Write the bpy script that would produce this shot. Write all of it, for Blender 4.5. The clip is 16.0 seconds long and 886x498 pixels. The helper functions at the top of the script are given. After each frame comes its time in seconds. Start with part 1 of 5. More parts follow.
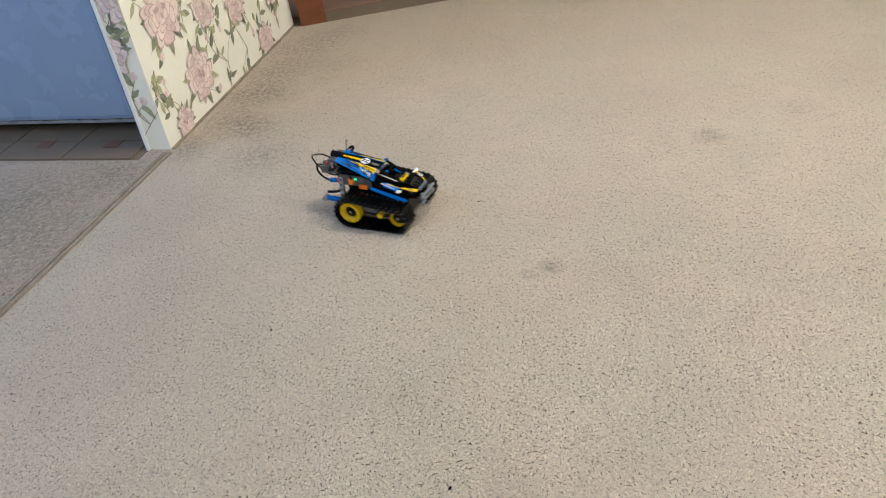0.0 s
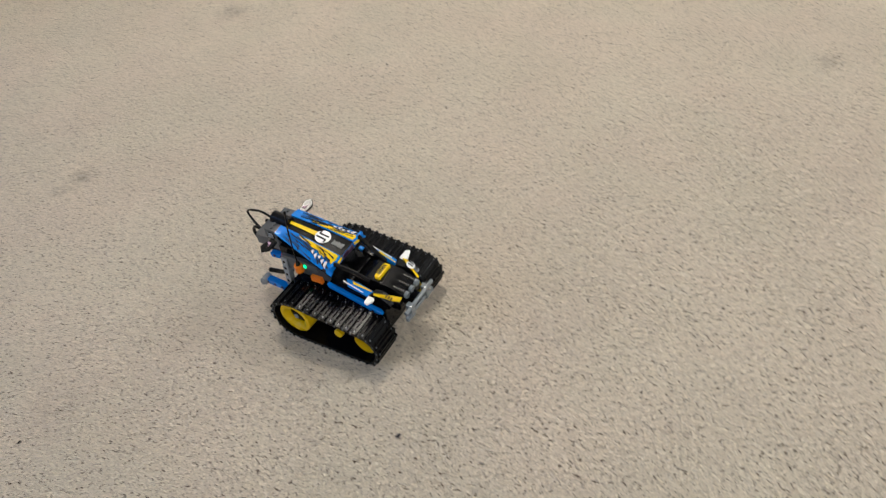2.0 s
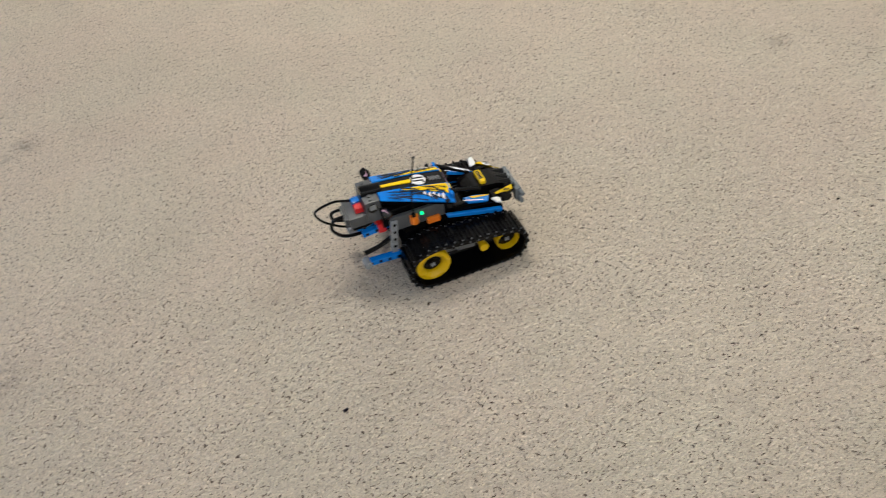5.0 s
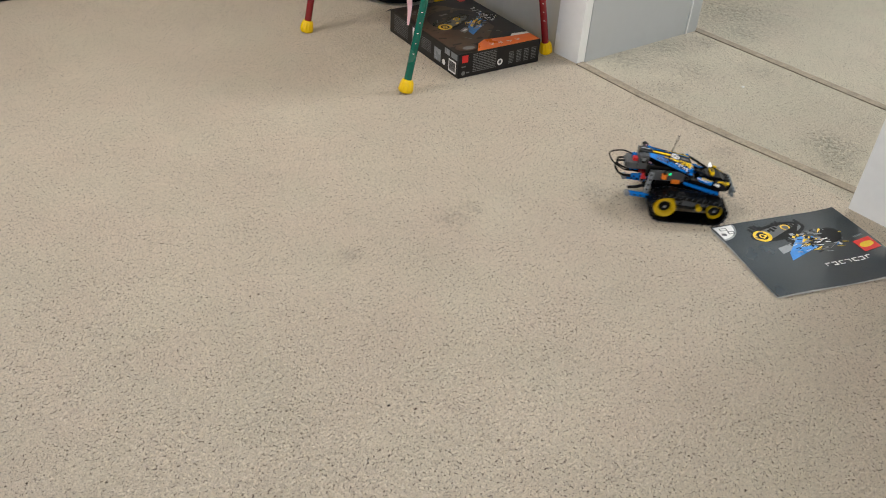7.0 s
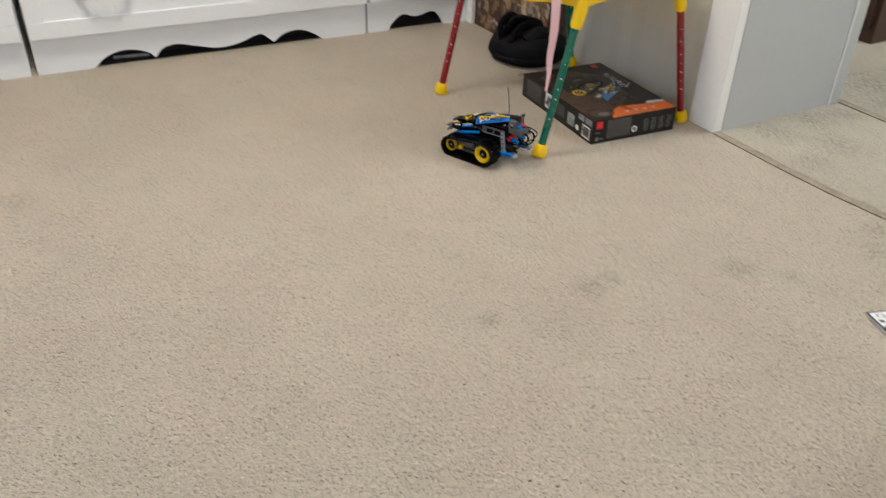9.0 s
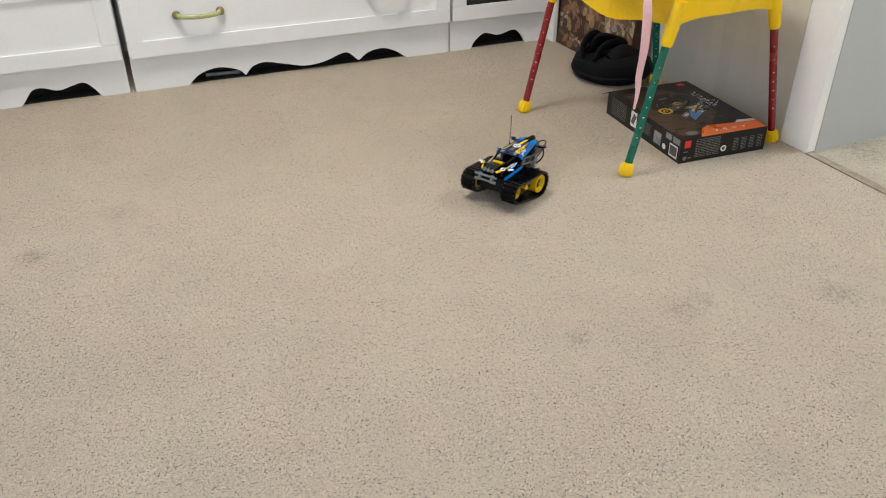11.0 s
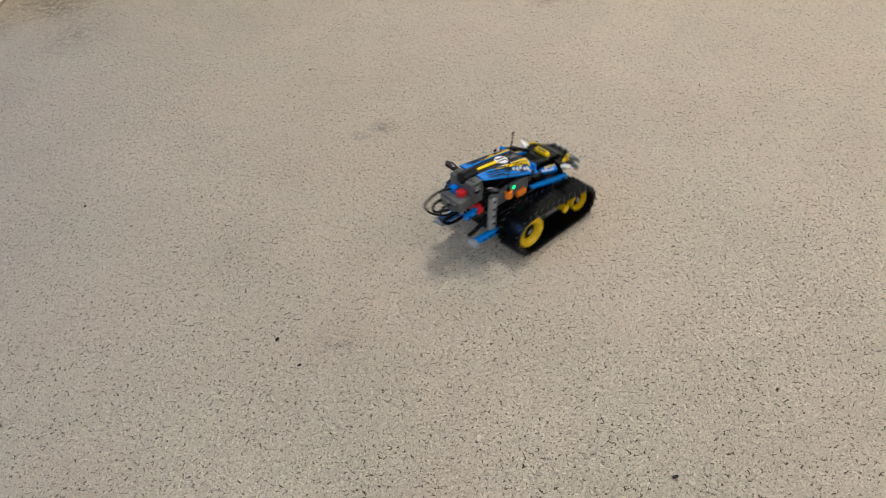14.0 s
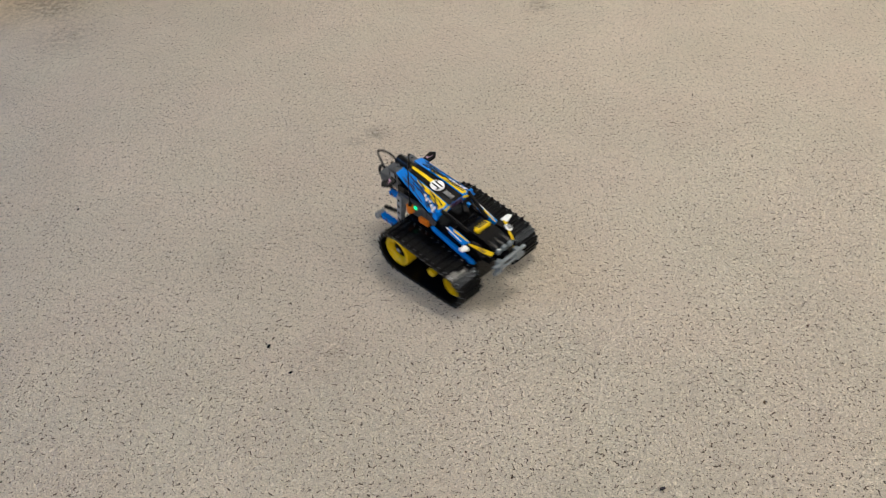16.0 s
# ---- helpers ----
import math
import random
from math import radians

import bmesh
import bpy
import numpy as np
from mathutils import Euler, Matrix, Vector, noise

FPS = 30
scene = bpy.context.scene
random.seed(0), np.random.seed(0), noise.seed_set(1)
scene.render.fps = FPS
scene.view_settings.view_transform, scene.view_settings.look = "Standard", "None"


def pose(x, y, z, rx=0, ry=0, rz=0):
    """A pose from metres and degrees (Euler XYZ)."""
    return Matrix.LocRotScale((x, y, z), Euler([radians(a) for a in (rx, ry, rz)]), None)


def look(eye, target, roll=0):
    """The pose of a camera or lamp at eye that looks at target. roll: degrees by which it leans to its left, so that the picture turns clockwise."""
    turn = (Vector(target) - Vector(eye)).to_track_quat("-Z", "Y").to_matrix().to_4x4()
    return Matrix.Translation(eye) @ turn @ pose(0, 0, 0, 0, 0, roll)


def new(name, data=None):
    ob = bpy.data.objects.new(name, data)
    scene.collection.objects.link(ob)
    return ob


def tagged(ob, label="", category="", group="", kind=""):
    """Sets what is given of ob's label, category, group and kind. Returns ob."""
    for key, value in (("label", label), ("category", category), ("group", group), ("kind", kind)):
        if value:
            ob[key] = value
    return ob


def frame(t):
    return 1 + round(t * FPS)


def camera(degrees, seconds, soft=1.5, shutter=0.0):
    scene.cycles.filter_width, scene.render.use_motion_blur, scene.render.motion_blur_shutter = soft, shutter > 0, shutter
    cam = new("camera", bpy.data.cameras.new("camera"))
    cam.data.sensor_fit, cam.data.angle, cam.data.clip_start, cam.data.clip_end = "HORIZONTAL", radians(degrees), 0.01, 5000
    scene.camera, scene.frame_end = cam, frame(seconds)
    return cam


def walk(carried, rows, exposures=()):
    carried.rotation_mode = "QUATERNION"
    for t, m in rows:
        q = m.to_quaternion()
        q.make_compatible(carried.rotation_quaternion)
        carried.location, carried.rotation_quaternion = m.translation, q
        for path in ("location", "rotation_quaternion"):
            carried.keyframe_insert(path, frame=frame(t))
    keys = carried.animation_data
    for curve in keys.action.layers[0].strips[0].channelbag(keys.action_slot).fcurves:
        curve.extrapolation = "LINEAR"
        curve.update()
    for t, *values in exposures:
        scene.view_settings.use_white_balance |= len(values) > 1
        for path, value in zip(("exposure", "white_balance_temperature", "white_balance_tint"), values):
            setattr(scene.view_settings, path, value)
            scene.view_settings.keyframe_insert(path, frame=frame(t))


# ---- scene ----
cam = camera(58.3, 16.0, soft=1.0, shutter=0.3)
PATH = [
    (0, (-2.097, -1.299, 0.829), (-2.576, 0.273, -0.311), -8.6),
    (0.5, (-2.099, -1.3, 0.826), (-2.562, 0.264, -0.331), -8.6),
    (1, (-2.099, -1.304, 0.825), (-2.527, 0.257, -0.35), -8.9),
    (1.1, (-2.093, -1.306, 0.826), (-2.483, 0.257, -0.36), -9.0),
    (1.2, (-2.054, -1.318, 0.808), (-2.402, 0.256, -0.375), -9.0),
    (1.5, (-1.986, -1.33, 0.749), (-2.021, 0.258, -0.466), -6.5),
    (1.7, (-1.936, -1.349, 0.763), (-1.77, 0.17, -0.528), -6.8),
    (1.8, (-1.881, -1.353, 0.746), (-1.732, 0.141, -0.576), -9.7),
    (2, (-1.867, -1.372, 0.72), (-1.637, 0.074, -0.642), -10.2),
    (2.5, (-1.85, -1.385, 0.711), (-1.534, -0.036, -0.731), -9.2),
    (3, (-1.873, -1.373, 0.715), (-1.571, -0.023, -0.729), -7.8),
    (3.5, (-1.883, -1.365, 0.72), (-1.622, 0.001, -0.718), -8.0),
    (4, (-1.876, -1.369, 0.722), (-1.627, 0.009, -0.705), -8.6),
    (4.5, (-1.873, -1.371, 0.721), (-1.617, 0.003, -0.709), -8.8),
    (4.7, (-1.871, -1.369, 0.72), (-1.615, -0.003, -0.718), -8.6),
    (6.8, (-1.643, -1.459, 0.881), (-0.658, -0.194, -0.314), 3.4),
    (7, (-1.642, -1.461, 0.882), (-0.649, -0.195, -0.306), 3.3),
    (7.5, (-1.662, -1.448, 0.874), (-0.692, -0.163, -0.313), 2.9),
    (8, (-1.666, -1.442, 0.872), (-0.727, -0.137, -0.318), 2.7),
    (8.5, (-1.671, -1.436, 0.869), (-0.762, -0.098, -0.308), 2.7),
    (8.8, (-1.675, -1.411, 0.882), (-0.814, -0.007, -0.253), 1.9),
    (9, (-1.701, -1.4, 0.896), (-0.871, 0.058, -0.191), 1.5),
    (9.2, (-1.714, -1.39, 0.897), (-0.926, 0.122, -0.149), 0.9),
    (11.3, (-1.761, -1.379, 0.894), (-1.087, 0.181, -0.16), 0.0),
    (11.5, (-1.802, -1.362, 0.883), (-1.164, 0.194, -0.199), 0.3),
    (12, (-1.908, -1.34, 0.789), (-1.547, 0.214, -0.416), -1.9),
    (12.5, (-1.958, -1.325, 0.751), (-1.87, 0.215, -0.523), -3.7),
    (13, (-2.046, -1.329, 0.735), (-2.15, 0.195, -0.556), -4.5),
    (13.5, (-2.046, -1.329, 0.731), (-2.213, 0.169, -0.584), -5.1),
    (14, (-2.03, -1.329, 0.724), (-2.206, 0.161, -0.598), -5.6),
    (14.5, (-2.026, -1.33, 0.721), (-2.2, 0.156, -0.606), -5.3),
    (15, (-2.031, -1.329, 0.726), (-2.198, 0.154, -0.605), -4.6),
    (15.5, (-2.027, -1.327, 0.732), (-2.198, 0.16, -0.595), -4.4),
    (16, (-2.027, -1.324, 0.736), (-2.188, 0.166, -0.589), -4.6),
]
walk(cam, [(t, look(eye, target, roll)) for t, eye, target, roll in PATH], ((0.0, 0.17), (1.0, 0.11), (2.2, 0.0), (4.7, 0.0), (6.8, -0.09), (9.2, -0.09), (11.3, -0.02), (12.0, -0.10), (12.5, -0.13), (13.0, -0.05), (16.0, -0.03)))

# ---------------------------------------------------------------- light
world = bpy.data.worlds.new("world")
scene.world = world
world.use_nodes = True
wn = world.node_tree.nodes
sky = wn.new("ShaderNodeTexSky")
sky.sky_type, sky.sun_disc = "NISHITA", False
sky.sun_elevation, sky.sun_rotation = radians(35), radians(200)
wn["Background"].inputs[1].default_value = 0.1
world.node_tree.links.new(sky.outputs[0], wn["Background"].inputs[0])


def area_lamp(name, m, sx, sy, watts, colour):
    d = bpy.data.lights.new(name, "AREA")
    d.shape, d.size, d.size_y, d.energy, d.color = "RECTANGLE", sx, sy, watts, colour
    ob = new(name, d)
    ob.matrix_world = m
    return ob


area_lamp("ceiling_glow", look((-1.60, 0.35, 2.40), (-1.60, 0.3501, 0)), 0.55, 0.55, 37, (1.0, 0.93, 0.83))
# fill light from an added, unseen window in the south wall
area_lamp("south_fill_glow", look((-1.6, -3.12, 1.55), (-1.6, 0, 1.0)), 1.7, 1.3, 22.5, (0.94, 0.97, 1.0))
area_lamp("kitchen_window_glow", look((-4.33, -0.485, 1.5), (-3.3, -0.485, 0.9)), 1.2, 1.1, 15, (0.20, 0.46, 1.0))
# unseen lamp added to brighten the hall carpet
area_lamp("hall_fill_glow", look((1.1, -0.5, 2.40), (1.1, -0.4999, 0)), 0.5, 0.5, 42, (0.93, 0.97, 1.0))
scene.view_settings.exposure = 0.0


# ---------------------------------------------------------------- materials
def mat(name, colour, rough=0.5, metal=0.0, vary=0.08, scale=30.0, bump=0.0, spec=0.5, coat=0.0, random=0.0):
    """A plain surface with mottling at two scales, fine relief and uneven gloss."""
    m = bpy.data.materials.new(name)
    m.use_nodes = True
    nt = m.node_tree
    n, l = nt.nodes, nt.links
    b = n["Principled BSDF"]
    b.inputs["Metallic"].default_value = metal
    b.inputs["Specular IOR Level"].default_value = spec
    b.inputs["Coat Weight"].default_value = coat
    tc = n.new("ShaderNodeTexCoord")
    big, fine = n.new("ShaderNodeTexNoise"), n.new("ShaderNodeTexNoise")
    big.inputs["Scale"].default_value, fine.inputs["Scale"].default_value = scale * 0.15, scale
    big.inputs["Detail"].default_value = fine.inputs["Detail"].default_value = 4
    mix = n.new("ShaderNodeMath")
    mix.operation = "ADD"
    for t_ in (big, fine):
        l.new(tc.outputs["Object"], t_.inputs["Vector"])
    l.new(big.outputs[0], mix.inputs[0])
    l.new(fine.outputs[0], mix.inputs[1])
    val = n.new("ShaderNodeMapRange")
    val.inputs[1].default_value, val.inputs[2].default_value = 0.6, 1.4
    val.inputs[3].default_value, val.inputs[4].default_value = 1 - vary, 1 + vary
    l.new(mix.outputs[0], val.inputs[0])
    hsv = n.new("ShaderNodeHueSaturation")
    hsv.inputs["Color"].default_value = (*colour, 1)
    if random:
        info = n.new("ShaderNodeObjectInfo")
        rr = n.new("ShaderNodeMapRange")
        rr.inputs[3].default_value, rr.inputs[4].default_value = 1 - random, 1 + random
        l.new(info.outputs["Random"], rr.inputs[0])
        mul = n.new("ShaderNodeMath")
        mul.operation = "MULTIPLY"
        l.new(rr.outputs[0], mul.inputs[0])
        l.new(val.outputs[0], mul.inputs[1])
        l.new(mul.outputs[0], hsv.inputs["Value"])
    else:
        l.new(val.outputs[0], hsv.inputs["Value"])
    l.new(hsv.outputs[0], b.inputs["Base Color"])
    ro = n.new("ShaderNodeMapRange")
    ro.inputs[1].default_value, ro.inputs[2].default_value = 0.3, 0.7
    ro.inputs[3].default_value, ro.inputs[4].default_value = max(rough - 0.07, 0.02), min(rough + 0.07, 1)
    l.new(big.outputs[0], ro.inputs[0])
    l.new(ro.outputs[0], b.inputs["Roughness"])
    if bump:
        bp = n.new("ShaderNodeBump")
        bp.inputs["Strength"].default_value, bp.inputs["Distance"].default_value = 1.0, bump
        l.new(fine.outputs[0], bp.inputs["Height"])
        l.new(bp.outputs[0], b.inputs["Normal"])
    return m


def carpet_material(name, colour, stains=()):
    """Cut-pile carpet: tufts with crevice shade painted dark between them, soft patches, and worn spots."""
    m = bpy.data.materials.new(name)
    m.use_nodes = True
    nt = m.node_tree
    n, l = nt.nodes, nt.links
    b = n["Principled BSDF"]
    b.inputs["Roughness"].default_value = 0.95
    b.inputs["Specular IOR Level"].default_value = 0.15
    b.inputs["Sheen Weight"].default_value = 0.06
    b.inputs["Sheen Roughness"].default_value = 0.6
    geo = n.new("ShaderNodeNewGeometry")

    def noise_node(scale, detail, distort=0.0, rough=0.55):
        x = n.new("ShaderNodeTexNoise")
        x.inputs["Scale"].default_value, x.inputs["Detail"].default_value = scale, detail
        x.inputs["Distortion"].default_value, x.inputs["Roughness"].default_value = distort, rough
        l.new(geo.outputs["Position"], x.inputs["Vector"])
        return x

    def ramp(src, lo, hi, a, c):
        r = n.new("ShaderNodeMapRange")
        r.inputs[1].default_value, r.inputs[2].default_value = lo, hi
        r.inputs[3].default_value, r.inputs[4].default_value = a, c
        l.new(src, r.inputs[0])
        return r.outputs[0]

    def times(a, c, op="MULTIPLY"):
        x = n.new("ShaderNodeMath")
        x.operation = op
        l.new(a, x.inputs[0])
        l.new(c, x.inputs[1])
        return x.outputs[0]

    tuft = noise_node(620, 2)
    grain = noise_node(260, 3, 0.8, 0.65)
    where = noise_node(200, 2, 0.4)
    where_small = noise_node(330, 2, 0.3)
    thick = noise_node(17, 3)
    patch = noise_node(2.6, 3)
    cloud = noise_node(7, 3)
    # tufts: cells of uneven outline; dark lines along some borders paint the shade of crevices
    warp = n.new("ShaderNodeTexNoise")
    warp.inputs["Scale"].default_value, warp.inputs["Detail"].default_value = 120, 3
    l.new(geo.outputs["Position"], warp.inputs["Vector"])
    shift = n.new("ShaderNodeVectorMath")
    shift.operation = "MULTIPLY_ADD"
    shift.inputs[1].default_value = (0.012, 0.012, 0.0)
    l.new(warp.outputs["Color"], shift.inputs[0])
    l.new(geo.outputs["Position"], shift.inputs[2])

    def cells(scale):
        v = n.new("ShaderNodeTexVoronoi")
        v.feature, v.voronoi_dimensions = "DISTANCE_TO_EDGE", "2D"
        v.inputs["Scale"].default_value = scale
        l.new(shift.outputs[0], v.inputs["Vector"])
        return v.outputs["Distance"]

    shade_strength = ramp(thick.outputs[0], 0.32, 0.52, 0.55, 1.0)
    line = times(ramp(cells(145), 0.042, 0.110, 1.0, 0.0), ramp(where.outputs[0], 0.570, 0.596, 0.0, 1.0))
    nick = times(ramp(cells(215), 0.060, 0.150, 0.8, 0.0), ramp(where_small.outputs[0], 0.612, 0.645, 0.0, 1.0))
    dark = times(times(line, nick, "MAXIMUM"), shade_strength)
    # borders of finer tufts are darkened a little in the same way
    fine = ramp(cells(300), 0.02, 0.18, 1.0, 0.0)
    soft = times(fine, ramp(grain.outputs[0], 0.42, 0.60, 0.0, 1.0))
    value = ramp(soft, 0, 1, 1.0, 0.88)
    value = times(value, ramp(tuft.outputs[0], 0.3, 0.7, 0.79, 1.21))
    value = times(value, ramp(grain.outputs[0], 0.3, 0.7, 0.92, 1.08))
    clump = noise_node(115, 3, 0.3, 0.6)
    value = times(value, ramp(clump.outputs[0], 0.3, 0.7, 0.92, 1.08))
    value = times(value, ramp(patch.outputs[0], 0.3, 0.7, 0.95, 1.04))
    value = times(value, ramp(cloud.outputs[0], 0.3, 0.7, 0.97, 1.03))
    blot = noise_node(85, 4, 0.4)
    for x, y, r, depth in stains:
        d = n.new("ShaderNodeVectorMath")
        d.operation = "DISTANCE"
        d.inputs[1].default_value = (x, y, 0)
        l.new(geo.outputs["Position"], d.inputs[0])
        inside = ramp(d.outputs["Value"], 0.1 * r, r, 1.0, 0.0)
        inside = times(inside, ramp(blot.outputs[0], 0.38, 0.60, 0.0, 1.0))
        value = times(value, ramp(inside, 0, 1, 1.0, 1 - depth))
    tint = n.new("ShaderNodeMix")
    tint.data_type = "RGBA"
    tint.inputs["A"].default_value = (colour[0] * 1.012, colour[1] * 0.994, colour[2] * 0.985, 1)
    tint.inputs["B"].default_value = (colour[0] * 0.988, colour[1] * 1.003, colour[2] * 0.985, 1)
    l.new(ramp(noise_node(5.5, 2).outputs[0], 0.36, 0.64, 0.0, 1.0), tint.inputs["Factor"])
    hsv = n.new("ShaderNodeHueSaturation")
    l.new(tint.outputs["Result"], hsv.inputs["Color"])
    l.new(value, hsv.inputs["Value"])
    # the shade in the crevices goes straight into the base colour
    crevice_shade = n.new("ShaderNodeMix")
    crevice_shade.data_type = "RGBA"
    crevice_shade.inputs["B"].default_value = (colour[0] * 0.085, colour[1] * 0.055, colour[2] * 0.034, 1)
    l.new(dark, crevice_shade.inputs["Factor"])
    l.new(hsv.outputs[0], crevice_shade.inputs["A"])
    l.new(crevice_shade.outputs["Result"], b.inputs["Base Color"])
    height = times(times(ramp(dark, 0, 1, 1.0, 0.0), ramp(soft, 0, 1, 1.0, 0.5)), times(ramp(grain.outputs[0], 0.3, 0.7, 0.45, 1.0), ramp(clump.outputs[0], 0.3, 0.7, 0.4, 1.0)))
    bp = n.new("ShaderNodeBump")
    bp.inputs["Strength"].default_value, bp.inputs["Distance"].default_value = 1.0, 0.008
    l.new(height, bp.inputs["Height"])
    l.new(bp.outputs[0], b.inputs["Normal"])
    return m


STAINS = [(-3.177, 0.244, 0.1, 0.35), (-3.11, 0.38, 0.11, 0.4), (-3.147, 0.541, 0.12, 0.4), (-3.116, 0.688, 0.12, 0.38), (-3.095, 0.859, 0.14, 0.35), (-3.033, 0.98, 0.12, 0.28), (-2.964, 0.729, 0.14, 0.18),
          (-1.957, 0.271, 0.045, 0.45), (-1.768, 0.40, 0.06, 0.22), (-2.244, -0.200, 0.03, 0.5), (-2.279, -0.225, 0.02, 0.4),
          (-0.829, -0.45, 0.05, 0.35), (-0.773, -0.441, 0.035, 0.3), (-0.515, -0.534, 0.05, 0.35), (-1.057, -0.446, 0.03, 0.3),
          (-3.035, 0.331, 0.09, 0.42), (-2.96, 0.20, 0.12, 0.3), (-3.061, 0.55, 0.1, 0.28), (-0.198, -0.633, 0.06, 0.25),
          (-0.245, -0.987, 0.09, 0.25), (-0.126, -0.565, 0.05, 0.25), (-2.247, -0.687, 0.06, 0.2), (-2.427, -0.515, 0.05, 0.15), (-0.442, -0.604, 0.03, 0.3)]
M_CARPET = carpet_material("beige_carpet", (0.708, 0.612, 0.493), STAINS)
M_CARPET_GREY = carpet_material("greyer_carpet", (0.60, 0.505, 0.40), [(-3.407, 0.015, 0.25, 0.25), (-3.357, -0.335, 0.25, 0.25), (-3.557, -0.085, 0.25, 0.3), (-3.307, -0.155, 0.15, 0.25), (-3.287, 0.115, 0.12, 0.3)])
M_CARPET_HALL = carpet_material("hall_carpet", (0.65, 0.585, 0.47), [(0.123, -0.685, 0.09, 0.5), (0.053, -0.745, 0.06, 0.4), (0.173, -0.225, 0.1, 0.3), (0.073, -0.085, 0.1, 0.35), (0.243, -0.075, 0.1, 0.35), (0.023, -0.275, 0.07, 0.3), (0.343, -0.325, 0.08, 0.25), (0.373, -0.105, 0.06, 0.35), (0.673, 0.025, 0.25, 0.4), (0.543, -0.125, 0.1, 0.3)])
M_SEAM = mat("carpet_seam", (0.29, 0.245, 0.19), 0.95, vary=0.35, scale=220, bump=0.003, spec=0.1)
M_WALL = mat("painted_wall", (0.78, 0.77, 0.74), 0.55, vary=0.03, scale=40, bump=0.0006)
M_GREYWALL = mat("grey_painted_panel", (0.47, 0.485, 0.49), 0.38, vary=0.03, scale=30, bump=0.0003)
M_GLOSSWHITE = mat("white_gloss_paint", (0.86, 0.86, 0.84), 0.22, vary=0.03, scale=60, bump=0.0003)
M_BEAD = mat("white_beadboard", (0.62, 0.60, 0.53), 0.25, vary=0.05, scale=25, bump=0.0006, random=0.03)
M_CEIL = mat("ceiling_paint", (0.82, 0.81, 0.78), 0.8, vary=0.03, scale=50, bump=0.001)
M_CABINET = mat("cabinet_white_foil", (0.82, 0.84, 0.86), 0.35, vary=0.025, scale=90, bump=0.0003)
# flat black: painted shade under the cabinets, also print and dark glass
M_SHADE_PRINT_BLACK = mat("black_shade_and_print", (0.01, 0.01, 0.01), 0.9)
M_TILE = mat("kitchen_tile", (0.19, 0.135, 0.085), 0.4, vary=0.12, scale=18, random=0.08)
M_TILE_BROWN = mat("brown_inset_tile", (0.16, 0.07, 0.035), 0.4, vary=0.15, scale=40)
M_GROUT = mat("grout", (0.165, 0.125, 0.085), 0.9, vary=0.1)
M_REDTILE = mat("terracotta_tile", (0.24, 0.135, 0.085), 0.4, vary=0.18, scale=25, random=0.1)
M_WOOD = mat("red_brown_wood", (0.17, 0.055, 0.022), 0.35, vary=0.3, scale=40, bump=0.0005, coat=0.2)
M_DARKWOOD = mat("dark_wood", (0.05, 0.022, 0.014), 0.4, vary=0.3, scale=30, bump=0.0004)
# white enamel with the kitchen's blue daylight mixed into the colour
M_FRIDGE = mat("blue_lit_white_enamel", (0.27, 0.36, 0.49), 0.25, vary=0.02, scale=50)
M_BLACK = mat("black_plastic", (0.0035, 0.0035, 0.004), 0.13, vary=0.2, scale=300, spec=0.22)
M_RUBBER = mat("black_track", (0.0025, 0.0025, 0.003), 0.12, vary=0.25, scale=400, bump=0.0002, spec=0.17)
M_BLUE = mat("blue_plastic", (0.002, 0.17, 0.60), 0.16, vary=0.05, scale=200, spec=0.32)
M_YELLOW = mat("yellow_plastic", (0.80, 0.53, 0.006), 0.22, vary=0.05, scale=200, spec=0.3)
# duller yellow: the shade on the wheels is mixed into the colour
M_YELLOW_SHADED = mat("shaded_yellow_plastic", (0.60, 0.385, 0.004), 0.28, vary=0.06, scale=200, spec=0.25)
M_DGREY = mat("dark_grey_plastic", (0.07, 0.075, 0.08), 0.35, vary=0.06, scale=200)
M_LGREY = mat("light_grey_plastic", (0.25, 0.265, 0.275), 0.28, vary=0.06, scale=200)
M_CLEAR = mat("clear_grey_plastic", (0.17, 0.19, 0.20), 0.15, vary=0.1, scale=200)
M_ORANGE = mat("orange_plastic", (0.75, 0.19, 0.015), 0.3, vary=0.06, scale=200)
M_REDP = mat("red_plastic", (0.62, 0.018, 0.022), 0.3, vary=0.06, scale=200)
M_WHITEP = mat("white_plastic", (0.82, 0.82, 0.80), 0.3, vary=0.04, scale=200)
M_PURPLE = mat("dark_purple_sticker", (0.055, 0.03, 0.06), 0.3, vary=0.3, scale=500)
M_PINK = mat("pink_ribbon", (0.86, 0.54, 0.57), 0.55, vary=0.08, scale=60, bump=0.0004)
M_LEGRED = mat("dark_red_tube", (0.22, 0.008, 0.012), 0.25, vary=0.08, scale=60, coat=0.2)
M_LEGGREEN = mat("green_tube", (0.0, 0.115, 0.075), 0.25, vary=0.08, scale=60, coat=0.2)
M_YELLOWT = mat("yellow_moulding", (0.88, 0.56, 0.0), 0.3, vary=0.05, scale=60)
M_FABRIC = mat("black_fabric", (0.006, 0.006, 0.007), 0.7, vary=0.3, scale=400, bump=0.001, spec=0.12)
M_CARD = mat("black_printed_card", (0.009, 0.0085, 0.0085), 0.35, vary=0.3, scale=60, spec=0.3)
M_BRONZE = mat("brown_print", (0.055, 0.026, 0.014), 0.35, vary=0.5, scale=60)
M_ORANGEPRINT = mat("orange_print", (0.78, 0.15, 0.02), 0.3, vary=0.1, scale=60)
M_REDPRINT = mat("red_print", (0.65, 0.02, 0.02), 0.3)
M_WHITEPRINT = mat("white_print", (0.75, 0.75, 0.74), 0.35, vary=0.05)
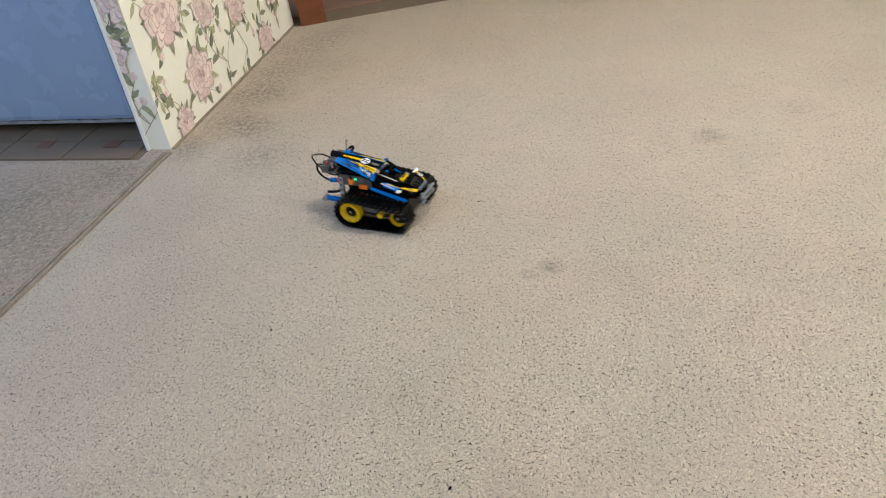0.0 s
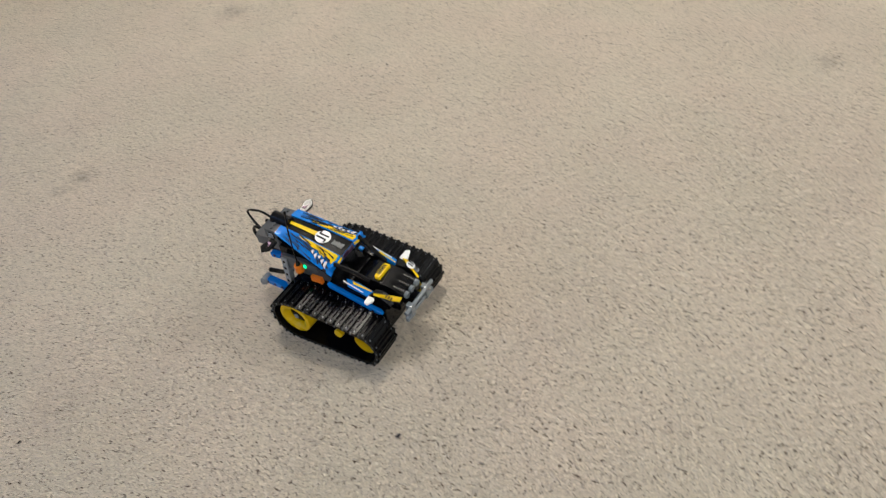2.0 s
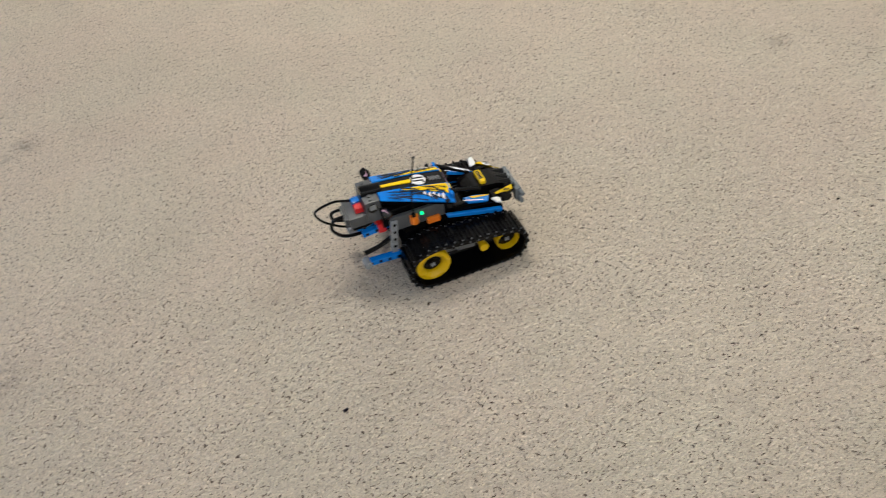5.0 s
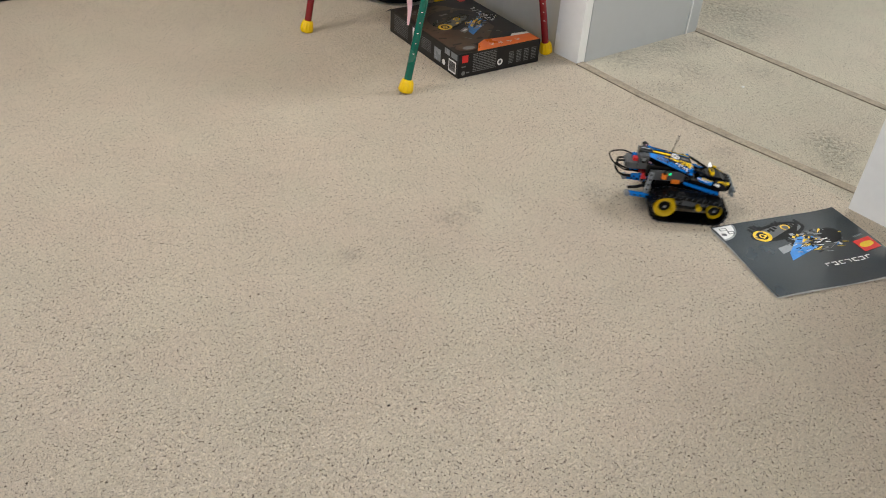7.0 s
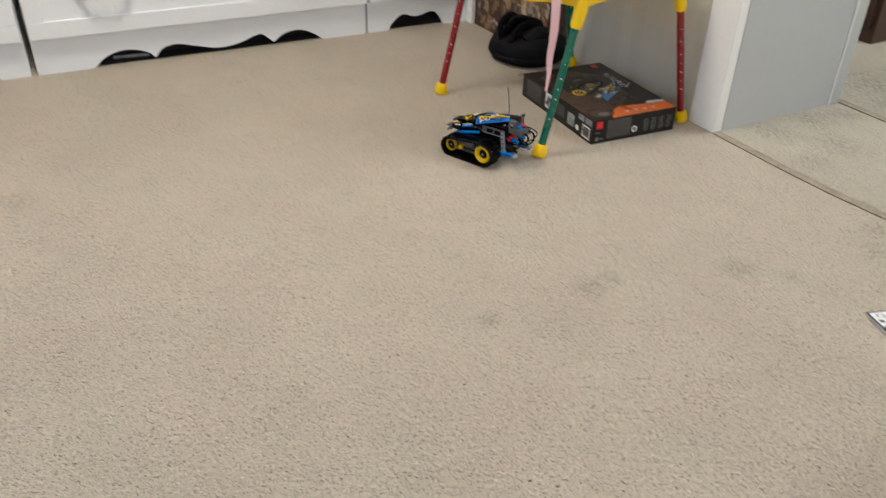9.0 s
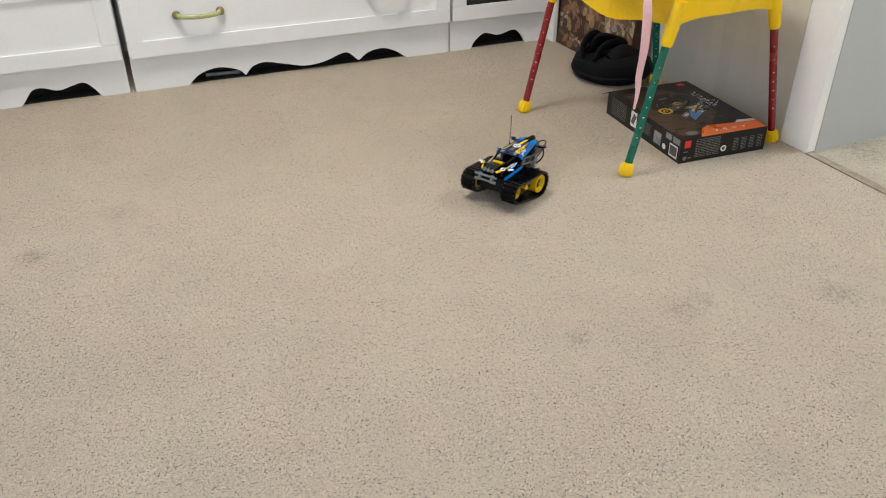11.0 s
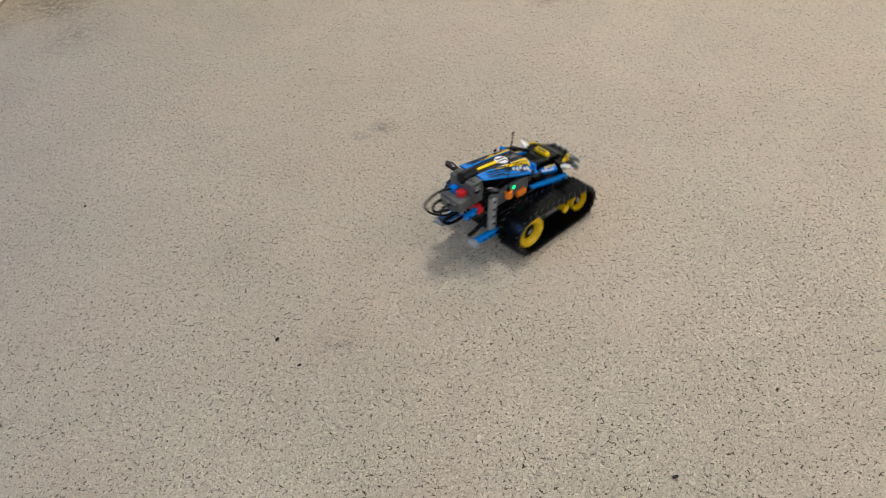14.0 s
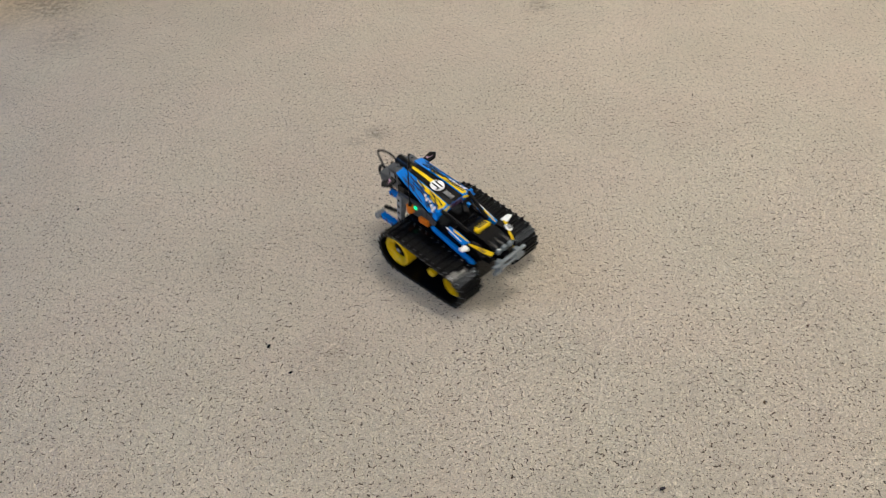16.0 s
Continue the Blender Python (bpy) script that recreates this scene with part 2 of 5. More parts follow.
M_GREYPRINT = mat("grey_print", (0.15, 0.15, 0.15), 0.4, vary=0.2, scale=300)
M_BLUEPRINT = mat("blue_print", (0.03, 0.22, 0.60), 0.3, vary=0.3, scale=200)
M_YELLOWPRINT = mat("yellow_print", (0.80, 0.52, 0.02), 0.3, vary=0.2, scale=200)
M_BOOK = mat("slate_booklet_cover", (0.019, 0.030, 0.039), 0.24, vary=0.6, scale=9, coat=0.3)
M_PAPER = mat("paper_edge", (0.6, 0.6, 0.58), 0.7)
M_BRASS = mat("aged_brass", (0.30, 0.23, 0.11), 0.35, metal=0.8, vary=0.2, scale=200)
M_CERAMIC = mat("green_cream_ceramic", (0.42, 0.45, 0.22), 0.2, vary=0.35, scale=180)
M_CREAM = mat("cream_wallpaper", (0.89, 0.87, 0.74), 0.6, vary=0.03, scale=80, bump=0.0003)


def glow_material(name, colour, strength):
    m = mat(name, colour, 0.3)
    b = m.node_tree.nodes["Principled BSDF"]
    b.inputs["Emission Color"].default_value = (*colour, 1)
    b.inputs["Emission Strength"].default_value = strength
    return m


M_GREENLED = glow_material("green_led", (0.0, 0.9, 0.30), 1.6)
M_LAMP = glow_material("lamp_glass", (1.0, 0.95, 0.85), 3.0)


# ---------------------------------------------------------------- mesh helpers
def part(name, bm, material, parent=None, label="", smooth=False):
    me = bpy.data.meshes.new(name)
    bmesh.ops.recalc_face_normals(bm, faces=bm.faces)
    if smooth:
        for f in bm.faces:
            f.smooth = True
    bm.to_mesh(me)
    bm.free()
    for one in (material if isinstance(material, (list, tuple)) else [material]):
        me.materials.append(one)
    ob = new(name, me)
    if smooth:
        me.set_sharp_from_angle(angle=radians(38))
    if parent:
        ob.parent = parent
    if label:
        tagged(ob, label=label)
    return ob


def empty(name, m=None):
    ob = new(name)
    ob.empty_display_size = 0.05
    if m is not None:
        ob.matrix_world = m
    return ob


def box(bm, lo, hi, bevel=0.0, m=None, index=0):
    c = [(a + b) / 2 for a, b in zip(lo, hi)]
    s = [abs(b - a) for a, b in zip(lo, hi)]
    mm = Matrix.Translation(c) @ Matrix.Diagonal((*s, 1))
    if m is not None:
        mm = m @ mm
    g = bmesh.ops.create_cube(bm, size=1, matrix=mm)
    faces = {f for v in g["verts"] for f in v.link_faces}
    if bevel:
        edges = list({e for v in g["verts"] for e in v.link_edges})
        r = bmesh.ops.bevel(bm, geom=edges, offset=bevel, segments=2, profile=0.7, affect="EDGES")
        faces |= set(r["faces"])
    for f in faces:
        if f.is_valid:
            f.material_index = index
    return bm


def frame_z(a, b):
    d = (Vector(b) - Vector(a))
    return d.length, Matrix.Translation((Vector(a) + Vector(b)) / 2) @ d.to_track_quat("Z", "Y").to_matrix().to_4x4()


def rod(bm, a, b, r0, r1=None, seg=14, index=0):
    n, m = frame_z(a, b)
    g = bmesh.ops.create_cone(bm, cap_ends=True, segments=seg, radius1=r0, radius2=r0 if r1 is None else r1, depth=n, matrix=m)
    for f in {f for v in g["verts"] for f in v.link_faces}:
        f.material_index = index
    return bm


def beam(bm, a, b, w, h, bevel=0.001):
    n, m = frame_z(a, b)
    return box(bm, (-w / 2, -h / 2, -n / 2), (w / 2, h / 2, n / 2), bevel, m)


def prism(bm, poly, d0, d1, axis="y", index=0):
    """A flat outline drawn in x,z (axis y), x,y (axis z) or y,z (axis x), given thickness."""
    put = {"y": lambda p, d: (p[0], d, p[1]), "z": lambda p, d: (p[0], p[1], d), "x": lambda p, d: (d, p[0], p[1])}[axis]
    a = [bm.verts.new(put(p, d0)) for p in poly]
    b = [bm.verts.new(put(p, d1)) for p in poly]
    fs = [bm.faces.new(a), bm.faces.new(b[::-1])]
    for i in range(len(poly)):
        j = (i + 1) % len(poly)
        fs.append(bm.faces.new((a[i], b[i], b[j], a[j])))
    for f in fs:
        f.material_index = index
    return bm


def slab(bm, quad, thick, index=0, up=None):
    """A plate on any planar outline of points, thickened along its normal."""
    v = [Vector(p) for p in quad]
    nrm = (v[1] - v[0]).cross(v[2] - v[0]).normalized()
    if up is not None and nrm.dot(Vector(up)) < 0:
        nrm = -nrm
    a = [bm.verts.new(p) for p in v]
    b = [bm.verts.new(p + nrm * thick) for p in v]
    fs = [bm.faces.new(a), bm.faces.new(b[::-1])]
    for i in range(len(v)):
        j = (i + 1) % len(v)
        fs.append(bm.faces.new((a[i], b[i], b[j], a[j])))
    for f in fs:
        f.material_index = index
    return bm


def smooth_path(pts, n=8):
    """Points along a Catmull-Rom curve through pts."""
    p = [Vector(q) for q in pts]
    p = [p[0] * 2 - p[1]] + p + [p[-1] * 2 - p[-2]]
    out = []
    for i in range(1, len(p) - 2):
        for k in range(n):
            t = k / n
            a, b, c, d = p[i - 1:i + 3]
            out.append(0.5 * ((2 * b) + (c - a) * t + (2 * a - 5 * b + 4 * c - d) * t * t + (3 * b - a - 3 * c + d) * t ** 3))
    out.append(p[-2])
    return out


def tube(bm, pts, r, seg=8, n=8, flat=1.0):
    path = smooth_path(pts, n)
    rings, side = [], None
    for i, q in enumerate(path):
        d = (path[min(i + 1, len(path) - 1)] - path[max(i - 1, 0)]).normalized()
        if side is None:
            side = d.orthogonal().normalized()
        side = (side - d * side.dot(d)).normalized()
        up = d.cross(side)
        rings.append([bm.verts.new(q + side * r * math.cos(6.2832 * k / seg) + up * r * flat * math.sin(6.2832 * k / seg)) for k in range(seg)])
    for a, b in zip(rings, rings[1:]):
        for k in range(seg):
            bm.faces.new((a[k], a[(k + 1) % seg], b[(k + 1) % seg], b[k]))
    bm.faces.new(rings[0])
    bm.faces.new(rings[-1][::-1])
    return bm


def lathe(bm, profile, m=None, seg=28, index=0, ring=False):
    """Turns an outline of (radius, height) round the z axis, closed at both ends, or into a ring."""
    m = m or Matrix.Identity(4)
    rings = [[bm.verts.new(m @ Vector((r * math.cos(6.2832 * k / seg), r * math.sin(6.2832 * k / seg), h))) for k in range(seg)] for r, h in profile]
    fs = []
    for a, b in zip(rings, rings[1:] + (rings[:1] if ring else [])):
        for k in range(seg):
            fs.append(bm.faces.new((a[k], a[(k + 1) % seg], b[(k + 1) % seg], b[k])))
    if not ring:
        fs += [bm.faces.new(rings[0]), bm.faces.new(rings[-1][::-1])]
    for f in fs:
        f.material_index = index
    return bm


def B():
    return bmesh.new()


def structure(name, bm, material, label="", parent=None):
    return tagged(part(name, bm, material, parent, label), kind="structure")


# ---------------------------------------------------------------- the room
WEST, EAST = Vector((-0.107, 0.265, 0)), Vector((-0.077, -0.025, 0))


def west(*about):
    ob = structure(*about)
    ob.location = WEST
    return ob


def east(*about):
    ob = structure(*about)
    ob.location = EAST
    return ob


def set_down(ob, was, now, turn):
    """Carries a thing built about one spot to another, turned in degrees about the upright."""
    ob.matrix_world = pose(*now, 0, 0, 0, turn) @ Matrix.Translation((-was[0], -was[1], 0)) @ ob.matrix_world


def build_room():
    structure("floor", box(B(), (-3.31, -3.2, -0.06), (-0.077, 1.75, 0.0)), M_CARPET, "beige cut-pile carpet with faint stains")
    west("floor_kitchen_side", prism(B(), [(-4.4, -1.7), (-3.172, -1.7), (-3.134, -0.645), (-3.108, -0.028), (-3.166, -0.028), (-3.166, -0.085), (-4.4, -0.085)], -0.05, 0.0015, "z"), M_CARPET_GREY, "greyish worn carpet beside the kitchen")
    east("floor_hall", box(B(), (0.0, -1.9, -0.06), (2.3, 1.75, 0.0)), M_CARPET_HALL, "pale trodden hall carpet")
    east("trim_seam_1", prism(B(), [(-0.007, 0.0), (-0.010, -0.22), (-0.006, -0.38), (0.008, -0.53), (0.030, -0.71), (0.044, -0.838), (0.070, -0.838), (0.056, -0.71), (0.034, -0.53), (0.020, -0.38), (0.016, -0.22), (0.019, 0.0)], -0.01, 0.003, "z"), M_SEAM, "brown carpet joint across the doorway")
    east("trim_seam_2", box(B(), (0.498, -1.9, -0.01), (0.524, 0.1, 0.003)), M_SEAM, "brown carpet joint in the hall")
    bm = B()
    for x in (-0.006, 0.008):
        prism(bm, [(-3.158 + x, -1.3), (-3.149 + x, -1.3), (-3.125 + x, -0.645), (-3.103 + x, -0.05), (-3.111 + x, -0.05), (-3.134 + x, -0.645)], -0.01, 0.004, "z")
    west("trim_seam_3", bm, M_SEAM, "double brown carpet joint beside the kitchen")
    structure("ceiling", box(B(), (-4.7, -3.3, 2.45), (2.4, 3.6, 2.55)), M_CEIL, "plain white ceiling")
    # outer walls
    structure("wall_south_1", box(B(), (-4.7, -3.3, -0.06), (-2.45, -3.2, 2.45)), M_WALL)
    structure("wall_south_2", box(B(), (-0.75, -3.3, -0.06), (0.6, -3.2, 2.45)), M_WALL)
    structure("wall_south_3", box(B(), (-2.45, -3.3, -0.06), (-0.75, -3.2, 0.9)), M_WALL)
    structure("wall_south_4", box(B(), (-2.45, -3.3, 2.2), (-0.75, -3.2, 2.45)), M_WALL)
    # unseen window, added as the source of the south fill light
    win = structure("window_1", box(B(), (-2.45, -3.29, 0.9), (-0.75, -3.21, 0.94)), M_GLOSSWHITE, "white-framed window, unseen and added for fill light")
    for x in (-2.45, -1.62, -0.79):
        part("window_frame", box(B(), (x, -3.28, 0.94), (x + 0.04, -3.22, 2.2)), M_GLOSSWHITE, win)
    west("wall_west_south", box(B(), (-3.166, -3.465, -0.06), (-3.106, -1.3, 2.45)), M_WALL)
    west("wall_kitchen_south", box(B(), (-4.4, -1.8, -0.06), (-3.166, -1.7, 2.45)), M_WALL)
    west("wall_kitchen_west_1", box(B(), (-4.5, -1.7, -0.06), (-4.4, 3.2, 0.9)), M_WALL)
    west("wall_kitchen_west_2", box(B(), (-4.5, -1.7, 2.1), (-4.4, 3.2, 2.45)), M_WALL)
    west("wall_kitchen_west_3", box(B(), (-4.5, -0.1, 0.9), (-4.4, 3.2, 2.1)), M_WALL)
    west("wall_kitchen_west_4", box(B(), (-4.5, -1.7, 0.9), (-4.4, -1.4, 2.1)), M_WALL)
    structure("wall_far_north", box(B(), (-4.51, 3.1, -0.06), (-1.9, 3.2, 2.45)), M_WALL)
    structure("wall_north", box(B(), (-2.45, 1.66, -0.06), (0.6, 1.75, 2.45)), M_WALL)
    structure("wall_lobby_east", box(B(), (-2.0, 1.75, -0.06), (-1.9, 3.1, 2.45)), M_WALL)
    # west wall with flowered paper, its end, and the angled doorway
    w = west("wall_west", box(B(), (-3.164, -0.03, -0.06), (-3.108, 0.815, 2.45)), M_WALL, "wall papered with pink peonies on cream")
    wallpaper(w)
    west("trim_wall_end", box(B(), (-3.171, -0.038, 0.0), (-3.161, -0.02, 2.45), 0.0015), M_GLOSSWHITE, "white corner strip at the end of the wall")
    west("trim_wall_foot", box(B(), (-3.106, -0.03, -0.01), (-3.098, 0.80, 0.003)), M_SEAM, "dark worn carpet edge along the wall")
    # angled doorway
    u = Vector((0.927, 0.375, 0)).normalized()
    a = Vector((-3.178, 1.058, 0))
    ang = math.degrees(math.atan2(u.y, u.x))
    door = empty("door_1", pose(a.x, a.y, 0, 0, 0, ang))
    tagged(door, "red-brown wooden door frame set across the corner", kind="structure")
    part("door_jamb", box(B(), (0, 0.0, 0), (0.085, 0.10, 2.05), 0.004), M_WOOD, door)
    part("door_jamb", box(B(), (0.86, 0.0, 0), (0.945, 0.10, 2.05), 0.004), M_WOOD, door)
    part("door_head", box(B(), (0, 0.0, 2.052), (0.945, 0.10, 2.14), 0.004), M_WOOD, door)
    part("lintel", box(B(), (0, 0.02, 2.142), (0.945, 0.09, 2.45)), M_WALL, door)
    lob = structure("floor_lobby", prism(B(), [(-3.178, 1.062), (-2.30, 1.413), (-2.30, 3.1), (-4.5, 3.1), (-4.5, 1.062)], -0.06, 0.002, "z"), M_GROUT, "grout bed of the lobby floor")
    for i in range(-1, 4):
        for k in range(4):
            p = a + u * (0.02 + i * 0.305) + Vector((-u.y, u.x, 0)) * (0.105 + k * 0.305)
            if p.x < -4.1 or p.y > 2.9 or p.x > -2.45:
                continue
            t = part("tile", box(B(), (0, 0, 0), (0.30, 0.30, 0.007), 0.002), M_REDTILE, lob)
            t.matrix_world = pose(p.x, p.y, 0, 0, 0, ang)
    # kitchen tiles
    k = west("floor_kitchen", box(B(), (-4.4, -0.085, -0.06), (-3.166, 0.795, 0.001)), M_GROUT, "grout bed of the kitchen floor")
    plate = bpy.data.meshes.new("tile")
    bm = box(B(), (0, 0, 0), (0.197, 0.090, 0.005), 0.0015)
    bm.to_mesh(plate)
    bm.free()
    plate.materials.append(M_TILE)
    inset = bpy.data.meshes.new("inset_tile")
    bm = box(B(), (0, 0, 0), (0.040, 0.040, 0.0055), 0.001)
    bm.to_mesh(inset)
    bm.free()
    inset.materials.append(M_TILE_BROWN)
    for i in range(6):
        for j in range(2):
            t = new("tile", plate)
            t.parent, t.location = k, (-4.385 + i * 0.200, -0.082 + j * 0.093, 0.0005)
            if j == 0:
                t = new("inset_tile", inset)
                t.parent, t.location = k, (-4.30 + i * 0.200, -0.028, 0.0015)
    # east side: thick wall end beside the doorway
    east("wall_east_block", box(B(), (0.012, 0.012, -0.06), (0.489, 1.66, 2.45)), M_WALL)
    east("wall_jamb_panel", box(B(), (0.026, 0.0, 0.0), (0.452, 0.012, 2.45)), M_GREYWALL, "smooth grey-white panel at the doorway")
    east("trim_jamb_1", box(B(), (-0.003, 0.001, 0.0), (0.0255, 0.097, 2.45), 0.002), M_GLOSSWHITE, "white glossy corner casing")
    east("trim_jamb_2", box(B(), (0.4525, -0.004, 0.0), (0.4575, 0.012, 2.45), 0.001), M_GLOSSWHITE, "white edge strip of the panel")
    east("trim_jamb_3", box(B(), (0.458, -0.002, 0.0), (0.503, 0.03, 2.45), 0.002), M_GREYWALL, "grey-white end board of the panel")
    bw = east("wall_beadboard", box(B(), (0.006, 0.098, 0.0), (0.0118, 1.655, 1.2)), M_BEAD, "white beadboard panelling")
    bd = bpy.data.meshes.new("board")
    bm = box(B(), (0.0, 0, 0), (0.0058, 0.0475, 1.2), 0.0018)
    bm.to_mesh(bd)
    bm.free()
    bd.materials.append(M_BEAD)
    for i in range(33):
        t = new("board", bd)
        t.parent, t.location = bw, (0, 0.100 + i * 0.0470, 0)
    east("wall_east_south", box(B(), (-0.024, -3.175, -0.06), (0.12, -0.838, 2.45), 0.003), M_GLOSSWHITE, "white painted wall beside the doorway")
    east("wall_hall_south", box(B(), (0.12, -2.0, -0.06), (2.3, -1.9, 2.45)), M_WALL)
    east("wall_hall_east", box(B(), (2.3, -2.0, -0.06), (2.4, 1.75, 2.45)), M_WALL)
    east("wall_hall_north", box(B(), (0.6, 1.66, -0.06), (2.3, 1.75, 2.45)), M_WALL)


def wallpaper(wall):
    """Cream paper with peonies, stems and leaves, drawn as thin layers of print on the paper."""
    rng = random.Random(4)
    cols = [("rose_pale", (0.80, 0.67, 0.61)), ("rose_mid", (0.71, 0.55, 0.51)), ("rose_deep", (0.52, 0.37, 0.35)), ("leaf_mid", (0.29, 0.30, 0.20)),
            ("leaf_dark", (0.19, 0.205, 0.15)), ("leaf_light", (0.46, 0.46, 0.27)), ("stem", (0.17, 0.13, 0.06)), ("rose_light", (0.80, 0.66, 0.59))]
    mats = [mat("print_" + n, c, 0.6, vary=0.22, scale=120) for n, c in cols]

    def build(place, size_u, size_v, name, shift=0.0):
        bm = B()
        depth = [0]

        def blob(pts, idx):
            depth[0] += 1
            f = bm.faces.new([bm.verts.new(place(u, v, 0.0004 + depth[0] * 0.0000025)) for u, v in pts])
            f.material_index = idx

        def petal(cu, cv, ang, ln, wd, idx, wave=0.18):
            pts = []
            for k in range(14):
                t = 6.2832 * k / 14
                r = 1 + wave * math.sin(3 * t + ang * 5) * (1 if math.cos(t) > 0 else 0.2)
                x, y = (0.5 + 0.5 * math.cos(t) * r) * ln, 0.5 * math.sin(t) * wd * r
                pts.append((cu + x * math.cos(ang) - y * math.sin(ang), cv + x * math.sin(ang) + y * math.cos(ang)))
            blob(pts, idx)

        def leaf(cu, cv, ang, ln, wd, idx):
            pts = []
            for k in range(7):
                s = k / 6
                pts.append((s * ln, wd * math.sin(3.14159 * s ** 0.8) * (1 + 0.1 * (k % 2))))
            pts += [(x, -y * 0.85) for x, y in pts[1:-1][::-1]]
            blob([(cu + x * math.cos(ang) - y * math.sin(ang), cv + x * math.sin(ang) + y * math.cos(ang)) for x, y in pts], idx)
            blob([(cu + s * ln * math.cos(ang) - o * math.sin(ang), cv + s * ln * math.sin(ang) + o * math.cos(ang)) for s, o in ((0.05, 0.0006), (0.92, 0.0003), (0.92, -0.0003), (0.05, -0.0006))], 4 if idx != 4 else 3)

        def stem(u0, v0, u1, v1, bend):
            pts, n = [], 9
            for k in range(n):
                t = k / (n - 1)
                pts.append((u0 + (u1 - u0) * t + bend * math.sin(3.1416 * t), v0 + (v1 - v0) * t))
            blob([(u - 0.0011, v) for u, v in pts] + [(u + 0.0009, v) for u, v in pts[::-1]], 6)
            return pts

        def peony(u, v, r):
            for k in range(9):
                leaf(u, v, k * 0.7 + rng.random(), r * rng.uniform(1.1, 1.5), r * 0.20, rng.choice((3, 3, 4, 5)))
            for ring, (n, ro, ln, idxs) in enumerate(((9, 0.35, 0.68, (0, 1, 0)), (8, 0.22, 0.58, (1, 0, 7)), (7, 0.12, 0.46, (0, 7, 1)), (6, 0.04, 0.34, (1, 2, 0)), (4, 0.0, 0.2, (2, 1)))):
                for k in range(n):
                    a = 6.2832 * (k + 0.5 * (ring % 2)) / n + rng.uniform(-0.15, 0.15)
                    i0 = rng.choice(idxs)
                    petal(u + ro * r * math.cos(a), v + ro * r * math.sin(a), a, ln * r, ln * r * 0.85, 2 if i0 != 2 else 1, 0.22)
                    petal(u + ro * r * math.cos(a), v + ro * r * math.sin(a), a, ln * r * 0.93, ln * r * 0.78, i0)

        spots = [(0.131, 0.293, 0.060), (0.210, 0.103, 0.050), (0.313, 0.245, 0.042), (0.089, 0.028, 0.030), (0.600, 0.040, 0.036), (0.472, 0.190, 0.040), (0.035, 0.19, 0.0), (0.36, 0.07, 0.0), (0.48, 0.06, 0.0), (0.25, 0.33, 0.0),
                 (0.70, 0.17, 0.045), (0.66, 0.30, 0.03), (0.40, 0.38, 0.05), (0.58, 0.42, 0.05), (0.06, 0.46, 0.045), (0.22, 0.50, 0.05), (0.33, 0.60, 0.04), (0.50, 0.62, 0.055), (0.70, 0.58, 0.045), (0.10, 0.68, 0.055), (0.26, 0.78, 0.05), (0.44, 0.84, 0.045), (0.62, 0.80, 0.05)]
        spots = [((u - shift) * 1.04, v, r * 1.34) for u, v, r in spots]
        for u, v, r in spots:
            for s in range(4):
                pts = stem(u, v, u + rng.uniform(-0.10, 0.10), v + rng.choice((-1, 1)) * rng.uniform(0.05, 0.12), rng.uniform(-0.03, 0.03))
                for q in pts[2:]:
                    if rng.random() < 0.5:
                        leaf(q[0], q[1], rng.uniform(0, 6.28), rng.uniform(0.022, 0.046), rng.uniform(0.006, 0.0105), rng.choice((3, 4, 5, 3)))
                if s < 2:
                    petal(pts[-1][0], pts[-1][1], 1.4 + rng.uniform(-0.4, 0.4), 0.022, 0.016, 0)
                    petal(pts[-1][0], pts[-1][1], 1.8 + rng.uniform(-0.4, 0.4), 0.018, 0.012, 1)
        for u, v, r in spots:
            if r:
                peony(u, v, r)
        # trim the print at the paper's edges
        for f in list(bm.faces):
            us = [name_u(q.co) for q in f.verts]
            vs = [q.co.z for q in f.verts]
            if min(us) > size_u or max(us) < 0 or max(vs) < 0.001:
                clip.append(f)
        for q in bm.verts:
            set_u(q.co, min(max(name_u(q.co), 0.0), size_u))
            q.co.z = max(q.co.z, 0.002)
        bmesh.ops.delete(bm, geom=list(set(clip)), context="FACES")
        return part(name, bm, mats, wall, "printed peonies and leaves")

    clip = []
    name_u = lambda co: co.y + 0.03

    def set_u(co, u):
        co.y = u - 0.03

    part("paper", box(B(), (-3.108, -0.03, 0.0), (-3.106, 0.815, 2.45)), M_CREAM, wall, "cream paper")
    build(lambda u, v, d: (-3.106 + d, -0.03 + u, v), 0.84, 1.0, "wallpaper_print")
    clip = []
    name_u = lambda co: co.x + 3.162

    def set_u(co, u):
        co.x = u - 3.162

    part("paper", box(B(), (-3.162, -0.032, 0.0), (-3.106, -0.030, 2.45)), M_CREAM, wall, "cream paper")
    build(lambda u, v, d: (-3.162 + u, -0.032 - d, v), 0.056, 1.0, "wallpaper_print", 0.335)


# ---------------------------------------------------------------- furniture
def scallop(x0, x1, z1, cuts):
    """Outline of a plinth board whose lower edge is cut in waves."""
    pts = [(x0, z1), (x0, 0.0)]
    for run in cuts:
        pts += run
    pts += [(x1, 0.0), (x1, z1)]
    return pts


def curve2(pts, n=5):
    return [(p.x, p.y) for p in smooth_path([(x, z, 0) for x, z in pts], n)]


